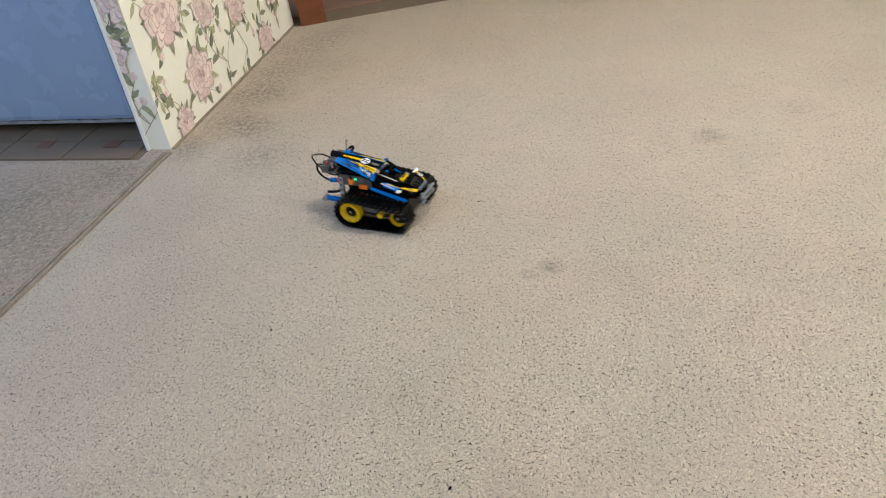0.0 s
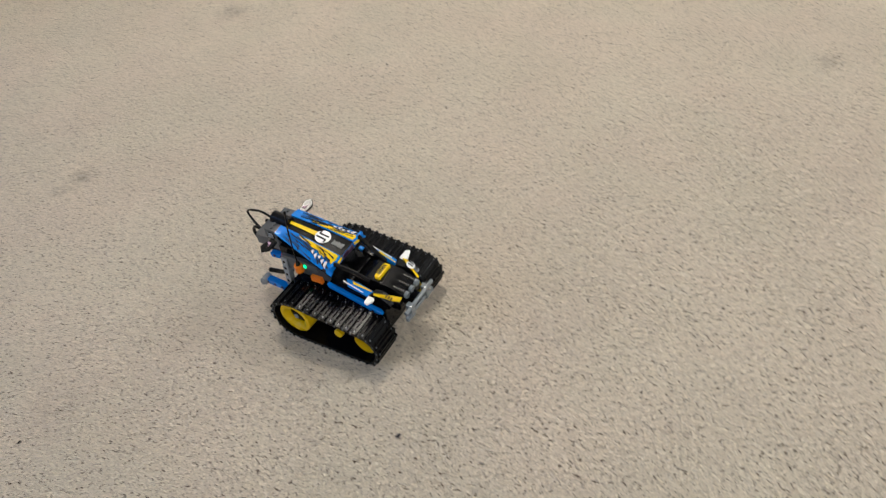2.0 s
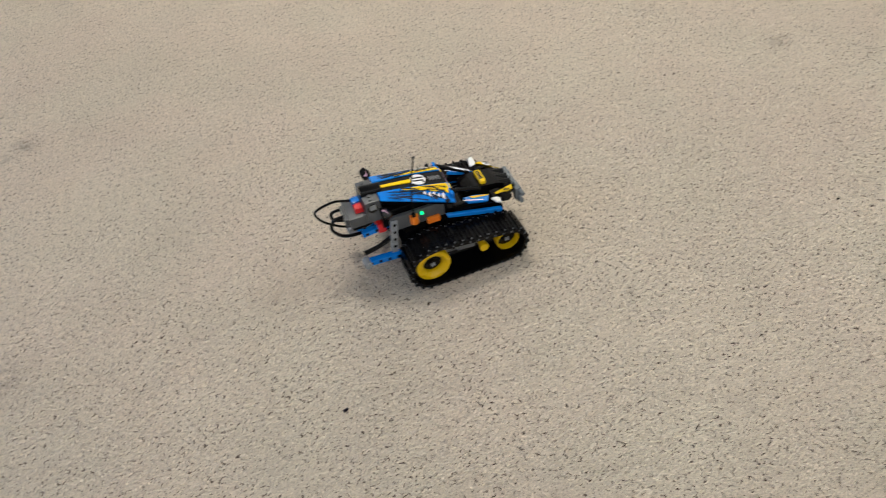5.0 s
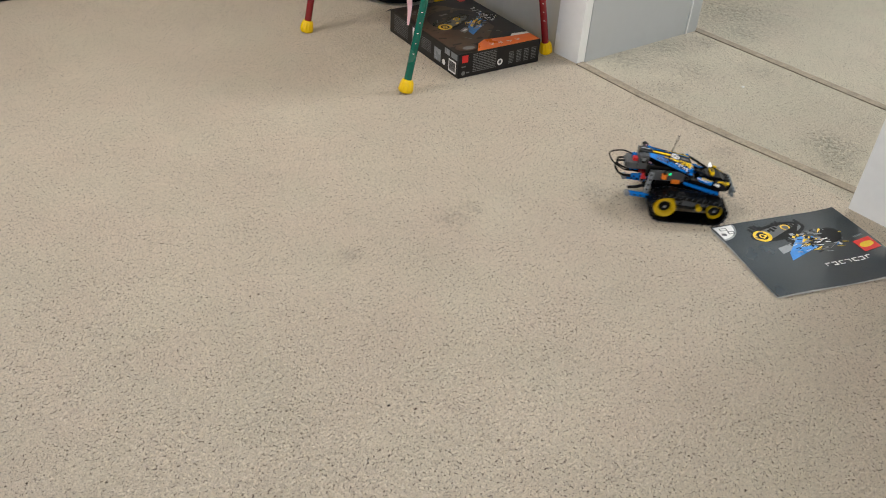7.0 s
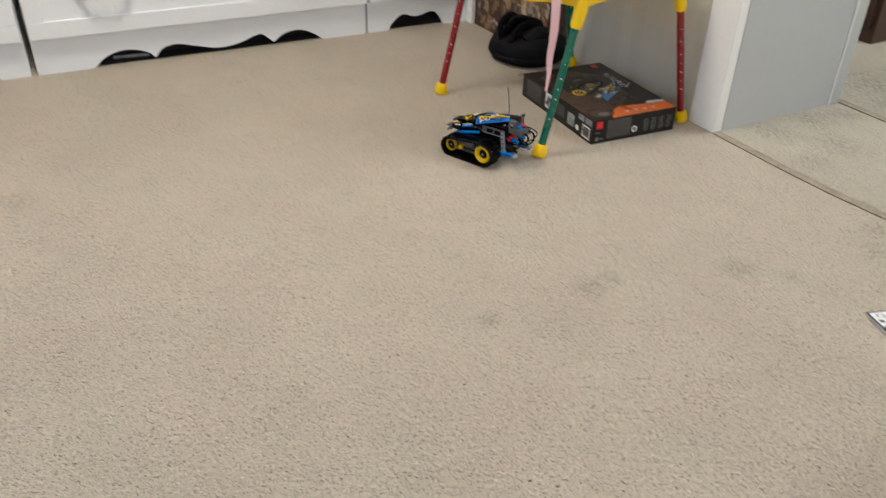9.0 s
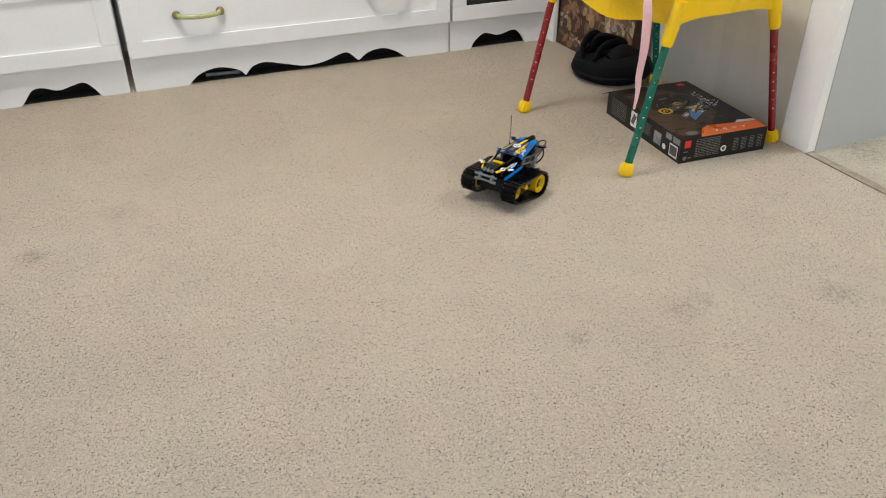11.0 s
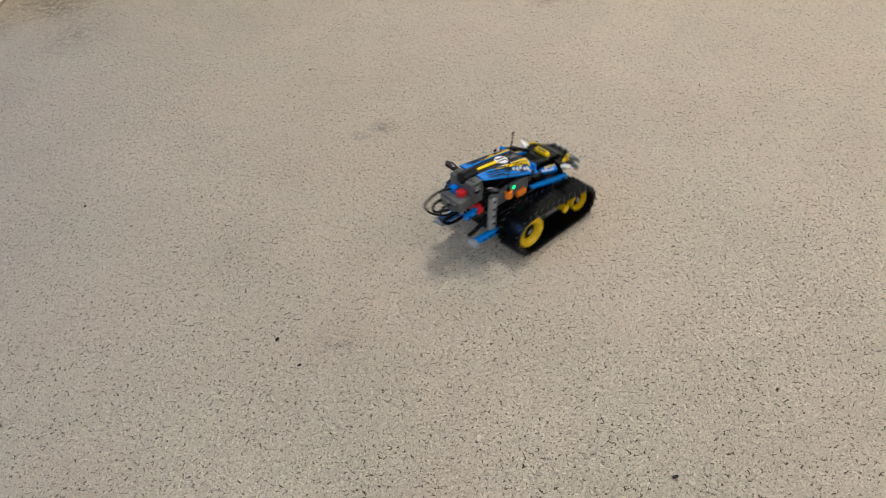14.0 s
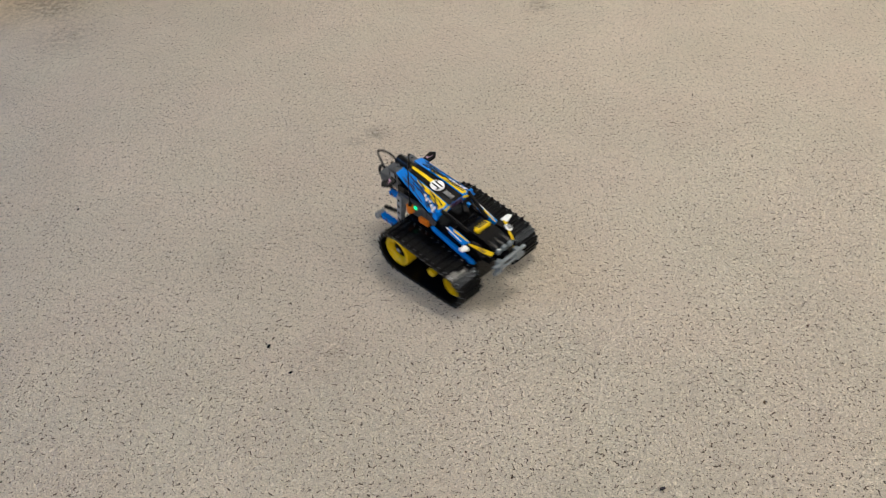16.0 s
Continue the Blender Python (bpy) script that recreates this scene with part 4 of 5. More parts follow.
    for k in range(5):
        items.append(("lgrey", rect(0.262 + k * 0.004, 0.099, 0.0025, 0.005)))
    bm = B()
    for i, (key, pts) in enumerate(items):
        f = bm.faces.new([bm.verts.new(put(u, v, lift(u, v) + 0.0002 + i * 0.0000025)) for u, v in pts])
        f.material_index = PRINT_SLOT[key]
    part("cover_print", bm, list(PRINT.values()), ob, "printed racer, white bars and red emblem")


def build_corner_things():
    # soft black bag on the floor behind the toy box
    b = empty("black_bag", pose(-0.200, 0.703, 0))
    tagged(b, "round padded black bag with straps lying on carpet", "bag")
    bm = B()
    lathe(bm, [(0.03, 0.0), (0.108, 0.004), (0.124, 0.022), (0.129, 0.045), (0.121, 0.066), (0.098, 0.080), (0.05, 0.086), (0.005, 0.087)], pose(0, 0, 0), 36)
    for v in bm.verts:
        v.co.x *= 1 + 0.05 * math.sin(5 * v.co.y * 9)
        v.co.z *= 1 + 0.08 * math.sin(v.co.x * 25) * math.cos(v.co.y * 21)
    part("body", bm, M_FABRIC, b, "", True)
    rim = B()
    tube(rim, [(0.1265 * math.cos(t), 0.1265 * math.sin(t), 0.030) for t in [6.2832 * k / 16 for k in range(17)]], 0.006, 8, 4)
    part("piping", rim, M_FABRIC, b, "", True)
    for pts, r in (([(-0.09, -0.03, 0.070), (-0.06, -0.02, 0.105), (0.00, -0.01, 0.110), (0.06, -0.02, 0.082)], 0.020), ([(-0.07, 0.04, 0.075), (-0.04, 0.03, 0.125), (0.02, 0.01, 0.115), (0.08, -0.01, 0.082)], 0.024),
                   ([(-0.10, 0.02, 0.07), (-0.095, 0.03, 0.11), (-0.05, 0.05, 0.125), (0.0, 0.05, 0.09)], 0.022), ([(-0.05, -0.06, 0.076), (0.0, -0.055, 0.098), (0.06, -0.05, 0.080)], 0.024)):
        s = B()
        tube(s, pts, r, 10, 6, 0.45)
        part("strap", s, M_FABRIC, b, "", True)
    # picture box leaning on the panelling
    rng = random.Random(5)
    p = empty("puzzle_box", pose(-0.172, 0.655, 0, 0, 4, 0.0))
    tagged(p, "upright cardboard box with an autumn-coloured picture", "box")
    part("carton", box(B(), (0, 0, 0), (0.06, 0.44, 0.33), 0.0015), M_BRONZE, p)
    it = []
    cols = [mat("print_autumn_" + n, c, 0.4, vary=0.6, scale=110) for n, c in (("rust", (0.24, 0.12, 0.06)), ("gold", (0.32, 0.21, 0.10)), ("umber", (0.12, 0.075, 0.045)), ("cream", (0.42, 0.34, 0.24)), ("stone", (0.28, 0.27, 0.26)), ("night", (0.02, 0.02, 0.022)))]
    bm = B()
    z = 0.0003
    for k in range(240):
        f = bm.faces.new([bm.verts.new((-z, max(0.003, min(0.437, u)), max(0.003, min(0.327, v)))) for u, v in disc(rng.uniform(0.01, 0.43), rng.uniform(0.01, 0.32), rng.uniform(0.004, 0.030), 11, rng.uniform(0.25, 0.7), rng.uniform(0, 3))])
        f.material_index = rng.choice((0, 0, 0, 1, 2, 2, 4, 3, 0))
        z += 0.000004
    part("picture", bm, cols, p, "printed autumn scene")
    w = box(B(), (-0.186, 1.095, 0.0), (-0.171, 1.135, 0.75), 0.002)
    tagged(part("white_board", w, M_GLOSSWHITE), "narrow white board standing beside the cabinet", "board")
    # crumb of purple plastic
    bm = B()
    beam(bm, (-1.8735, -0.8707, 0.0018), (-1.8680, -0.8688, 0.0018), 0.0024, 0.0024, 0.0005)
    tagged(part("plastic_peg", bm, mat("dark_violet_plastic", (0.008, 0.004, 0.012), 0.4, spec=0.2)), "tiny dark violet plastic peg on the carpet", "peg")
    rng = random.Random(9)
    for x, y, r in ((-2.689, -0.397, 0.0022), (-2.325, -0.677, 0.0026), (-2.289, -0.719, 0.0020), (-2.407, 0.006, 0.0020), (-1.201, -0.791, 0.0020), (-1.706, -0.103, 0.0018)):
        bm = B()
        bmesh.ops.create_icosphere(bm, subdivisions=1, radius=r, matrix=pose(x, y, 0.0008, 0, 0, rng.uniform(0, 180)) @ Matrix.Diagonal((1.5, 0.8, 0.7, 1)))
        tagged(part("dark_crumb", bm, M_FABRIC), "tiny black crumb of fluff on the carpet", "crumb", "dark crumbs on the carpet")
    bm = B()
    box(bm, (0.205, -0.369, 0), (0.211, -0.363, 0.003), 0.0008)
    tagged(part("white_crumb", bm, M_WHITEP), "tiny white crumb on the hall carpet", "crumb")
    bm = B()
    rng = random.Random(3)
    g = [[bm.verts.new((-2.383 + 0.30 * i / 16, 1.42 + 0.20 * j / 10, 0.0 if i in (0, 16) or j in (0, 10) else 0.03 + 0.035 * rng.random())) for j in range(11)] for i in range(17)]
    for i in range(16):
        for j in range(10):
            bm.faces.new((g[i][j], g[i + 1][j], g[i + 1][j + 1], g[i][j + 1]))
    tagged(part("dark_cloth", bm, M_FABRIC, None, "", True), "crumpled dark cloth on the floor beside the cabinet", "cloth")
    tagged(part("wooden_post", box(B(), (-2.30, 1.56, 0.0), (-2.265, 1.60, 1.1), 0.003), M_DARKWOOD), "slim dark wooden post standing behind the cloth", "post")
    # refrigerator beyond the wall end
    f = empty("refrigerator", pose(-4.040, 0.320, -0.008))
    tagged(f, "white refrigerator with blue daylight in its colour, standing on kitchen tiles", "refrigerator")
    part("body", box(B(), (0, 0.045, 0.03), (0.69, 0.66, 1.70), 0.008), M_FRIDGE, f)
    part("door", box(B(), (0.002, 0.0, 0.05), (0.688, 0.042, 1.10), 0.012), M_FRIDGE, f)
    part("freezer_door", box(B(), (0.002, 0.0, 1.108), (0.688, 0.042, 1.695), 0.012), M_FRIDGE, f)
    part("bottom_seal", box(B(), (0.004, 0.004, 0.040), (0.686, 0.040, 0.0485)), M_LGREY, f)
    for x in (0.04, 0.60):
        part("foot", rod(B(), (x + 0.02, 0.10, 0.0), (x + 0.02, 0.10, 0.032), 0.018), M_BLACK, f)
    # dark wooden chest in the hall
    c = empty("hall_chest", pose(0.983, 0.275, 0))
    tagged(c, "dark brown wooden chest on the hall carpet", "chest")
    part("body", box(B(), (0.01, 0.01, 0.0), (0.45, 0.80, 0.68), 0.004), M_DARKWOOD, c)
    part("top", box(B(), (0, 0, 0.681), (0.46, 0.82, 0.705), 0.004), M_DARKWOOD, c)
    for k in range(3):
        part("drawer_front", box(B(), (-0.006, 0.03, 0.05 + k * 0.21), (0.009, 0.78, 0.24 + k * 0.21), 0.003), M_DARKWOOD, c)
    # both fittings are unseen; the hall one is added for its fill light
    for x, y in ((-1.60, 0.35), (1.1, -0.5)):
        l = empty("ceiling_lamp", pose(x, y, 2.45))
        tagged(l, "flat white ceiling lamp, added out of view", "lamp", "ceiling lamps")
        part("tray", box(B(), (-0.30, -0.30, -0.035), (0.30, 0.30, 0.0), 0.004), M_GLOSSWHITE, l)
        part("diffuser", box(B(), (-0.28, -0.28, -0.045), (0.28, 0.28, -0.036), 0.003), M_LAMP, l)


# ---------------------------------------------------------------- the toy racer
TRACK = [(-0.0405, 0.0008), (0.010, 0.0006), (0.059, 0.001), (0.0747, 0.0067), (0.0830, 0.0255), (0.0763, 0.0428), (0.0633, 0.0496), (0.036, 0.0535), (0.010, 0.0568),
         (-0.016, 0.0600), (-0.0378, 0.0618), (-0.0620, 0.0532), (-0.0712, 0.0312), (-0.0622, 0.0090)]
PIVOT = Vector((-0.0435, 0.0, 0.033))
REAR, FRONT = (-0.0402, 0.0316), (0.0595, 0.0268)


def track_curve():
    """The belt's outline as evenly spaced points with directions."""
    p = [(x, z, 0) for x, z in TRACK]
    loop = smooth_path([p[-1]] + p + [p[0], p[1]], 10)
    a = [v for v in loop[10:-10]]
    d = [0.0]
    for s, e in zip(a, a[1:]):
        d.append(d[-1] + (e - s).length)
    return a, d


def along(s, a, d):
    s = s % d[-1]
    k = max(i for i in range(len(d)) if d[i] <= s)
    k = min(k, len(a) - 2)
    t = (s - d[k]) / (d[k + 1] - d[k])
    return a[k].lerp(a[k + 1], t), (a[k + 1] - a[k]).normalized()


def build_track(toy, side):
    a, d = track_curve()
    y0, y1 = (0.0365, 0.0745) if side > 0 else (-0.0745, -0.0365)
    bm = B()
    n = 110
    ring = []
    for i in range(n):
        p, t = along(d[-1] * i / n, a, d)
        nrm = Vector((t.y, -t.x, 0))
        q = p - nrm * 0.0045
        w = p - nrm * 0.0018
        ring.append([bm.verts.new((q.x, y0, q.y)), bm.verts.new((w.x, y0, w.y)), bm.verts.new((w.x, y1, w.y)), bm.verts.new((q.x, y1, q.y))])
    for i in range(n):
        r, s = ring[i], ring[(i + 1) % n]
        for k in range(4):
            bm.faces.new((r[k], r[(k + 1) % 4], s[(k + 1) % 4], s[k]))
    belt = part("track", bm, M_RUBBER, toy, "black linked crawler track")
    count = 34
    step = d[-1] / count
    for i in range(count):
        p, t = along(step * (i + 0.5), a, d)
        nrm = Vector((t.y, -t.x))
        m = Matrix(((t.x, 0, nrm.x, p.x), (0, 1, 0, (y0 + y1) / 2), (t.y, 0, nrm.y, p.y), (0, 0, 0, 1)))
        ob = new("track_link", LINK)
        ob.parent, ob.matrix_local = belt, m


def link_mesh():
    me = bpy.data.meshes.new("track_link")
    bm = B()
    h = 0.019
    box(bm, (-0.0052, -h, -0.0030), (0.0052, h, -0.0004), 0)
    box(bm, (-0.0036, -h - 0.0008, -0.0004), (-0.0006, h + 0.0008, 0.0018), 0)
    box(bm, (0.0014, -h + 0.004, -0.0004), (0.0034, h - 0.004, 0.0011), 0)
    for y in (-0.012, 0.0, 0.012):
        box(bm, (-0.0052, y - 0.0012, -0.0003), (0.0052, y + 0.0012, 0.0006), 0)
    # grey pin ends and studs also stand in for glints on the black links
    for y in (-h - 0.0006, h + 0.0006):
        rod(bm, (0.0040, y - 0.0004, -0.0015), (0.0040, y + 0.0004, -0.0015), 0.0011, seg=6, index=1)
    for y in (-0.0155, 0.0155):
        rod(bm, (0.0008, y, -0.0004), (0.0008, y, 0.0010), 0.0011, 0.0009, 6, 1)
    bmesh.ops.recalc_face_normals(bm, faces=bm.faces)
    bm.to_mesh(me)
    bm.free()
    me.materials.append(M_RUBBER)
    me.materials.append(M_DGREY)
    return me


LINK = link_mesh()


def sprocket(toy, name, r, x, z, side, inner):
    """A yellow toothed wheel round a dark hub, turning about the toy's cross axis."""
    w = empty(name)
    w.parent = toy
    w.matrix_local = pose(x, side * (0.0555 if r > 0.02 else 0.0515), z)
    q = Matrix.Rotation(radians(-90 * side), 4, "X")
    bm = B()
    hole = r * inner
    lathe(bm, [(hole, -0.014), (r, -0.014), (r, 0.0125), (r * 0.97, 0.0145), (r * 0.5 + hole * 0.5, 0.0150), (hole * 1.06, 0.0118), (hole, 0.0100)], q, 36, ring=True)
    part("rim", bm, M_YELLOW_SHADED, w, "yellow toothed rim", True)
    bm = B()
    lathe(bm, [(hole * 1.0, -0.012), (hole * 1.0, 0.0070), (hole * 0.86, 0.0078), (hole * 0.5, 0.0072), (hole * 0.42, 0.0105), (0.0005, 0.0105)], q, 24)
    for k in range(6):
        m = q @ pose(0, 0, 0, 0, 0, 60 * k) @ pose(hole * 0.66, 0, 0.0078)
        rod(bm, m @ Vector((0, 0, -0.001)), m @ Vector((0, 0, 0.0006)), 0.0017, seg=8)
    part("hub", bm, M_BLACK, w, "black hub", True)
    bm = B()
    for a in (0, 90):
        m = q @ pose(0, 0, 0, 0, 0, a + 20)
        box(bm, (-0.0030, -0.0008, 0.0100), (0.0030, 0.0008, 0.0122), 0, m)
    part("axle", bm, M_LGREY, w, "grey cross axle")
    return w


def liftarm(toy, name, a, b, w, h, m, label="", holes=0, across="y"):
    bm = B()
    beam(bm, a, b, w, h, 0.0012)
    ob = part(name, bm, m, toy, label, True)
    if holes:
        hb = B()
        for k in range(holes):
            p = Vector(a).lerp(Vector(b), (k + 0.5) / holes)
            o = Vector((0, 1, 0)) * (max(w, h) / 2 + 0.0003) if across == "y" else Vector((0, 0, max(w, h) / 2 + 0.0003))
            rod(hb, p - o, p + o, 0.0021, seg=10)
        part("pin_hole", hb, M_BLACK, ob)
    return ob


def sticker(toy, name, m, quads, label="", thick=0.0003, up=(0, 0, 1)):
    bm = B()
    for q in quads:
        slab(bm, q, thick, up=up)
    return part(name, bm, m, toy, label)


def roof_point(u, v):
    """A point of the roof: u runs 0 at the windscreen to 1 at the tail, v -1 right edge, 1 left edge."""
    x = 0.0065 - 0.0860 * u
    half = 0.0365 - 0.0135 * u
    crown = 0.1010 + 0.0165 * u + 0.0015 * math.sin(3.14 * u)
    edge = 0.0890 + 0.0270 * u
    t = abs(v)
    z = crown if t < 0.42 else crown + (edge - crown) * ((t - 0.42) / 0.58) ** 1.15
    return Vector((x, half * v, z))


def roof_patch(bm, u0, u1, v0, v1, lift, nu=8, nv=4, shape=None, index=0):
    """A curved sheet following the roof; shape(u) may give its v limits."""
    rows = []
    for i in range(nu + 1):
        u = u0 + (u1 - u0) * i / nu
        a, b = shape(i / nu) if shape else (v0, v1)
        row = []
        for j in range(nv + 1):
            v = a + (b - a) * j / nv
            p = roof_point(u, v)
            row.append((bm.verts.new(p + Vector((0, math.copysign(lift * 0.5, v) if abs(v) > 0.45 else 0, lift))), bm.verts.new(p + Vector((0, 0, lift - 0.0012 - 0.0008)))))
        rows.append(row)
    for i in range(nu):
        for j in range(nv):
            a, b, c, d = rows[i][j], rows[i + 1][j], rows[i + 1][j + 1], rows[i][j + 1]
            for k in (0, 1):
                f = bm.faces.new((a[k], b[k], c[k], d[k]))
                f.material_index = index
    for j in range(nv):
        for i in (0, nu):
            bm.faces.new((rows[i][j][0], rows[i][j + 1][0], rows[i][j + 1][1], rows[i][j][1]))
    for i in range(nu):
        for j in (0, nv):
            bm.faces.new((rows[i][j][0], rows[i + 1][j][0], rows[i + 1][j][1], rows[i][j][1]))
    return bm


def build_racer():
    toy = empty("toy_racer")
    tagged(toy, "blue, black and yellow toy racer on black crawler tracks", "toy vehicle")
    for s in (1, -1):
        build_track(toy, s)
        # inner frame between the wheels
        liftarm(toy, "side_beam", (-0.055, s * 0.052, 0.038), (0.062, s * 0.052, 0.036), 0.012, 0.008, M_DGREY, "dark grey drilled beam", 9)
        bm = B()
        prism(bm, [(-0.050, 0.026), (0.055, 0.022), (0.056, 0.042), (0.018, 0.050), (-0.030, 0.056), (-0.056, 0.046)], s * 0.044, s * 0.056)
        part("side_plate", bm, M_BLACK, toy, "black track guard")
        bm = B()
        rod(bm, (0.026, s * 0.048, 0.034), (0.026, s * 0.069, 0.034), 0.0045, seg=14)
        rod(bm, (0.026, s * 0.066, 0.034), (0.026, s * 0.071, 0.034), 0.0056, seg=14)
        part("tension_peg", bm, M_YELLOW_SHADED, toy, "yellow peg", True)
        bm = B()
        prism(bm, [(-0.006, 0.036), (0.016, 0.034), (0.018, 0.046), (0.006, 0.051), (-0.008, 0.049)], s * 0.056, s * 0.063)
        part("gear_cover", bm, M_DGREY, toy, "grey gear cover")
    # chassis
    bm = B()
    box(bm, (-0.066, -0.031, 0.018), (0.070, 0.031, 0.052), 0.002)
    box(bm, (-0.060, -0.026, 0.052), (0.020, 0.026, 0.072), 0.002)
    box(bm, (0.020, -0.022, 0.050), (0.086, 0.022, 0.062), 0.002)
    part("chassis", bm, M_BLACK, toy)
    for z in (0.026, 0.040):
        liftarm(toy, "cross_beam", (0.060, -0.030, z), (0.060, 0.030, z), 0.008, 0.008, M_DGREY)
    # bonnet
    bm = B()
    prism(bm, [(0.028, 0.058), (0.086, 0.056), (0.088, 0.070), (0.070, 0.0775), (0.040, 0.0815), (0.028, 0.078)], -0.0155, 0.0155)
    part("bonnet", bm, M_BLACK, toy, "black bonnet")
    for y in (-0.0105, 0.0, 0.0105):
        bm = B()
        rod(bm, (0.052, y, 0.0755), (0.0885, y, 0.0685), 0.0046, seg=14)
        pipe = part("air_pipe", bm, M_BLACK, toy, "black tube with grey end", True)
        bm = B()
        rod(bm, (0.0885, y, 0.0685), (0.0925, y, 0.0677), 0.0042, seg=14)
        part("end_cap", bm, M_CLEAR, pipe, "clear grey stud", True)
    bm = B()
    box(bm, (0.0490, -0.0100, 0.0800), (0.0570, 0.0100, 0.0850), 0.0016)
    box(bm, (0.0495, 0.0090, 0.0760), (0.0565, 0.0118, 0.0838), 0.0010)
    box(bm, (0.0495, -0.0118, 0.0760), (0.0565, -0.0090, 0.0838), 0.0010)
    part("bonnet_plate", bm, M_YELLOW, toy, "yellow bonnet plate", True)
    sticker(toy, "plate_sticker", M_SHADE_PRINT_BLACK, [[(0.0500, y, 0.0851), (0.0500, y + 0.0018, 0.0851), (0.0550, y + 0.0018, 0.0851), (0.0550, y, 0.0851)] for y in (-0.0075, -0.0048, -0.0021, 0.0006, 0.0033, 0.006)])
    # cockpit frame
    for s in (1, -1):
        bm = B()
        tube(bm, [(0.005, s * 0.0255, 0.0990), (0.022, s * 0.0220, 0.0920), (0.046, s * 0.0175, 0.0800)], 0.0028, 8, 5)
        part("windscreen_pillar", bm, M_BLACK, toy, "black pillar", True)
        liftarm(toy, "cockpit_beam", (0.006, s * 0.0285, 0.074), (0.060, s * 0.0255, 0.0645), 0.0085, 0.0075, M_BLACK, "", 6)
        # blue front panel with yellow stripe
        bm = B()
        q = [(0.020, s * 0.0268, 0.0828), (0.025, s * 0.0335, 0.0780), (0.050, s * 0.0330, 0.0702), (0.054, s * 0.0245, 0.0726), (0.034, s * 0.0245, 0.0792)]
        slab(bm, q, 0.004, up=(0, 0, -1))
        bmesh.ops.bevel(bm, geom=bm.edges[:], offset=0.0006, segments=1, affect="EDGES")
        part("front_panel", bm, M_BLUE, toy, "blue faired panel")
        sticker(toy, "panel_stripe", M_YELLOW, [[(0.028, s * 0.0266, 0.0808), (0.031, s * 0.0290, 0.0792), (0.0525, s * 0.0262, 0.0727), (0.0525, s * 0.0252, 0.0731)]], "yellow stripe", 0.0006)
        sticker(toy, "panel_stripe", M_WHITEPRINT, [[(0.018, s * 0.0305, 0.0825), (0.019, s * 0.0318, 0.0817), (0.044, s * 0.0315, 0.0726), (0.044, s * 0.0306, 0.0730)]], "pale line", 0.0005)
        # long blue skirt
        bm = B()
        slab(bm, [(-0.006, s * 0.0360, 0.0720), (0.066, s * 0.0360, 0.0535), (0.069, s * 0.0360, 0.0485), (0.060, s * 0.0360, 0.0480), (-0.004, s * 0.0360, 0.0665)], 0.0055, up=(0, -s, 0))
        bmesh.ops.bevel(bm, geom=bm.edges[:], offset=0.0008, segments=1, affect="EDGES")
        part("side_skirt", bm, M_BLUE, toy, "long blue side skirt")
        # headlight fairing
        bm = B()
        prism(bm, [(0.056, 0.0625), (0.078, 0.0585), (0.082, 0.066), (0.068, 0.0755), (0.056, 0.0745)], s * 0.0215, s * 0.0320)
        part("lamp_fairing", bm, M_BLACK, toy, "black fairing")
        q = [(0.060, s * 0.0325, 0.0762), (0.067, s * 0.0325, 0.0765), (0.074, s * 0.0260, 0.0722), (0.088, s * 0.0185, 0.0672), (0.0875, s * 0.0220, 0.0658), (0.073, s * 0.0292, 0.0707)]
        bm = B()
        slab(bm, q[:4] + q[4:], 0.0025, up=(0, 0, 1))
        fin = part("fairing_blade", bm, M_YELLOW, toy, "yellow blade")
        if s > 0:
            bm = B()
            lathe(bm, [(0.0055, 0), (0.0055, 0.0006), (0.001, 0.0007)], Matrix.Translation((0.0735, s * 0.0275, 0.0745)) @ pose(0, 0, 0, -12, 25, 0), 18)
            part("roundel", bm, M_WHITEPRINT, fin, "white roundel")
            sticker(fin, "roundel_bar", M_SHADE_PRINT_BLACK, [[(0.0705, s * (0.0265 + k * 0.003), 0.0766), (0.0705, s * (0.0280 + k * 0.003), 0.0766), (0.0765, s * (0.0280 + k * 0.003), 0.0740), (0.0765, s * (0.0265 + k * 0.003), 0.0740)] for k in (0, 1)])
        else:
            sticker(fin, "blade_mark", M_SHADE_PRINT_BLACK, [[(0.073 + k * 0.003, s * 0.0285, 0.0742 - k * 0.0011), (0.0745 + k * 0.003, s * 0.0285, 0.0738 - k * 0.0011), (0.0745 + k * 0.003, s * 0.0245, 0.0738 - k * 0.0011), (0.073 + k * 0.003, s * 0.0245, 0.0742 - k * 0.0011)] for k in range(3)], thick=0.0006)
        bm = B()
        q = [(0.0530, s * 0.0345, 0.0715), (0.0605, s * 0.0340, 0.0700), (0.0632, s * 0.0375, 0.0710), (0.0610, s * 0.0485, 0.0745), (0.0555, s * 0.0460, 0.0750)]
        slab(bm, q, 0.0028, up=(0, 0, 1))
        bmesh.ops.bevel(bm, geom=bm.edges[:], offset=0.0007, segments=1, affect="EDGES")
        part("headlight", bm, M_WHITEP, toy, "white wedge headlight")
        # rear struts and blue arms
        liftarm(toy, "rear_strut", (-0.076, s * 0.028, 0.030), (-0.070, s * 0.028, 0.086), 0.008, 0.008, M_LGREY, "grey strut", 5)
        liftarm(toy, "rear_arm", (-0.068, s * 0.0325, 0.0330), (-0.1135, s * 0.0325, 0.0365), 0.0085, 0.0075, M_BLUE, "blue arm", 4)
        bm = B()
        rod(bm, (-0.1125, s * 0.0270, 0.0365), (-0.1125, s * 0.0395, 0.0365), 0.0052, seg=18)
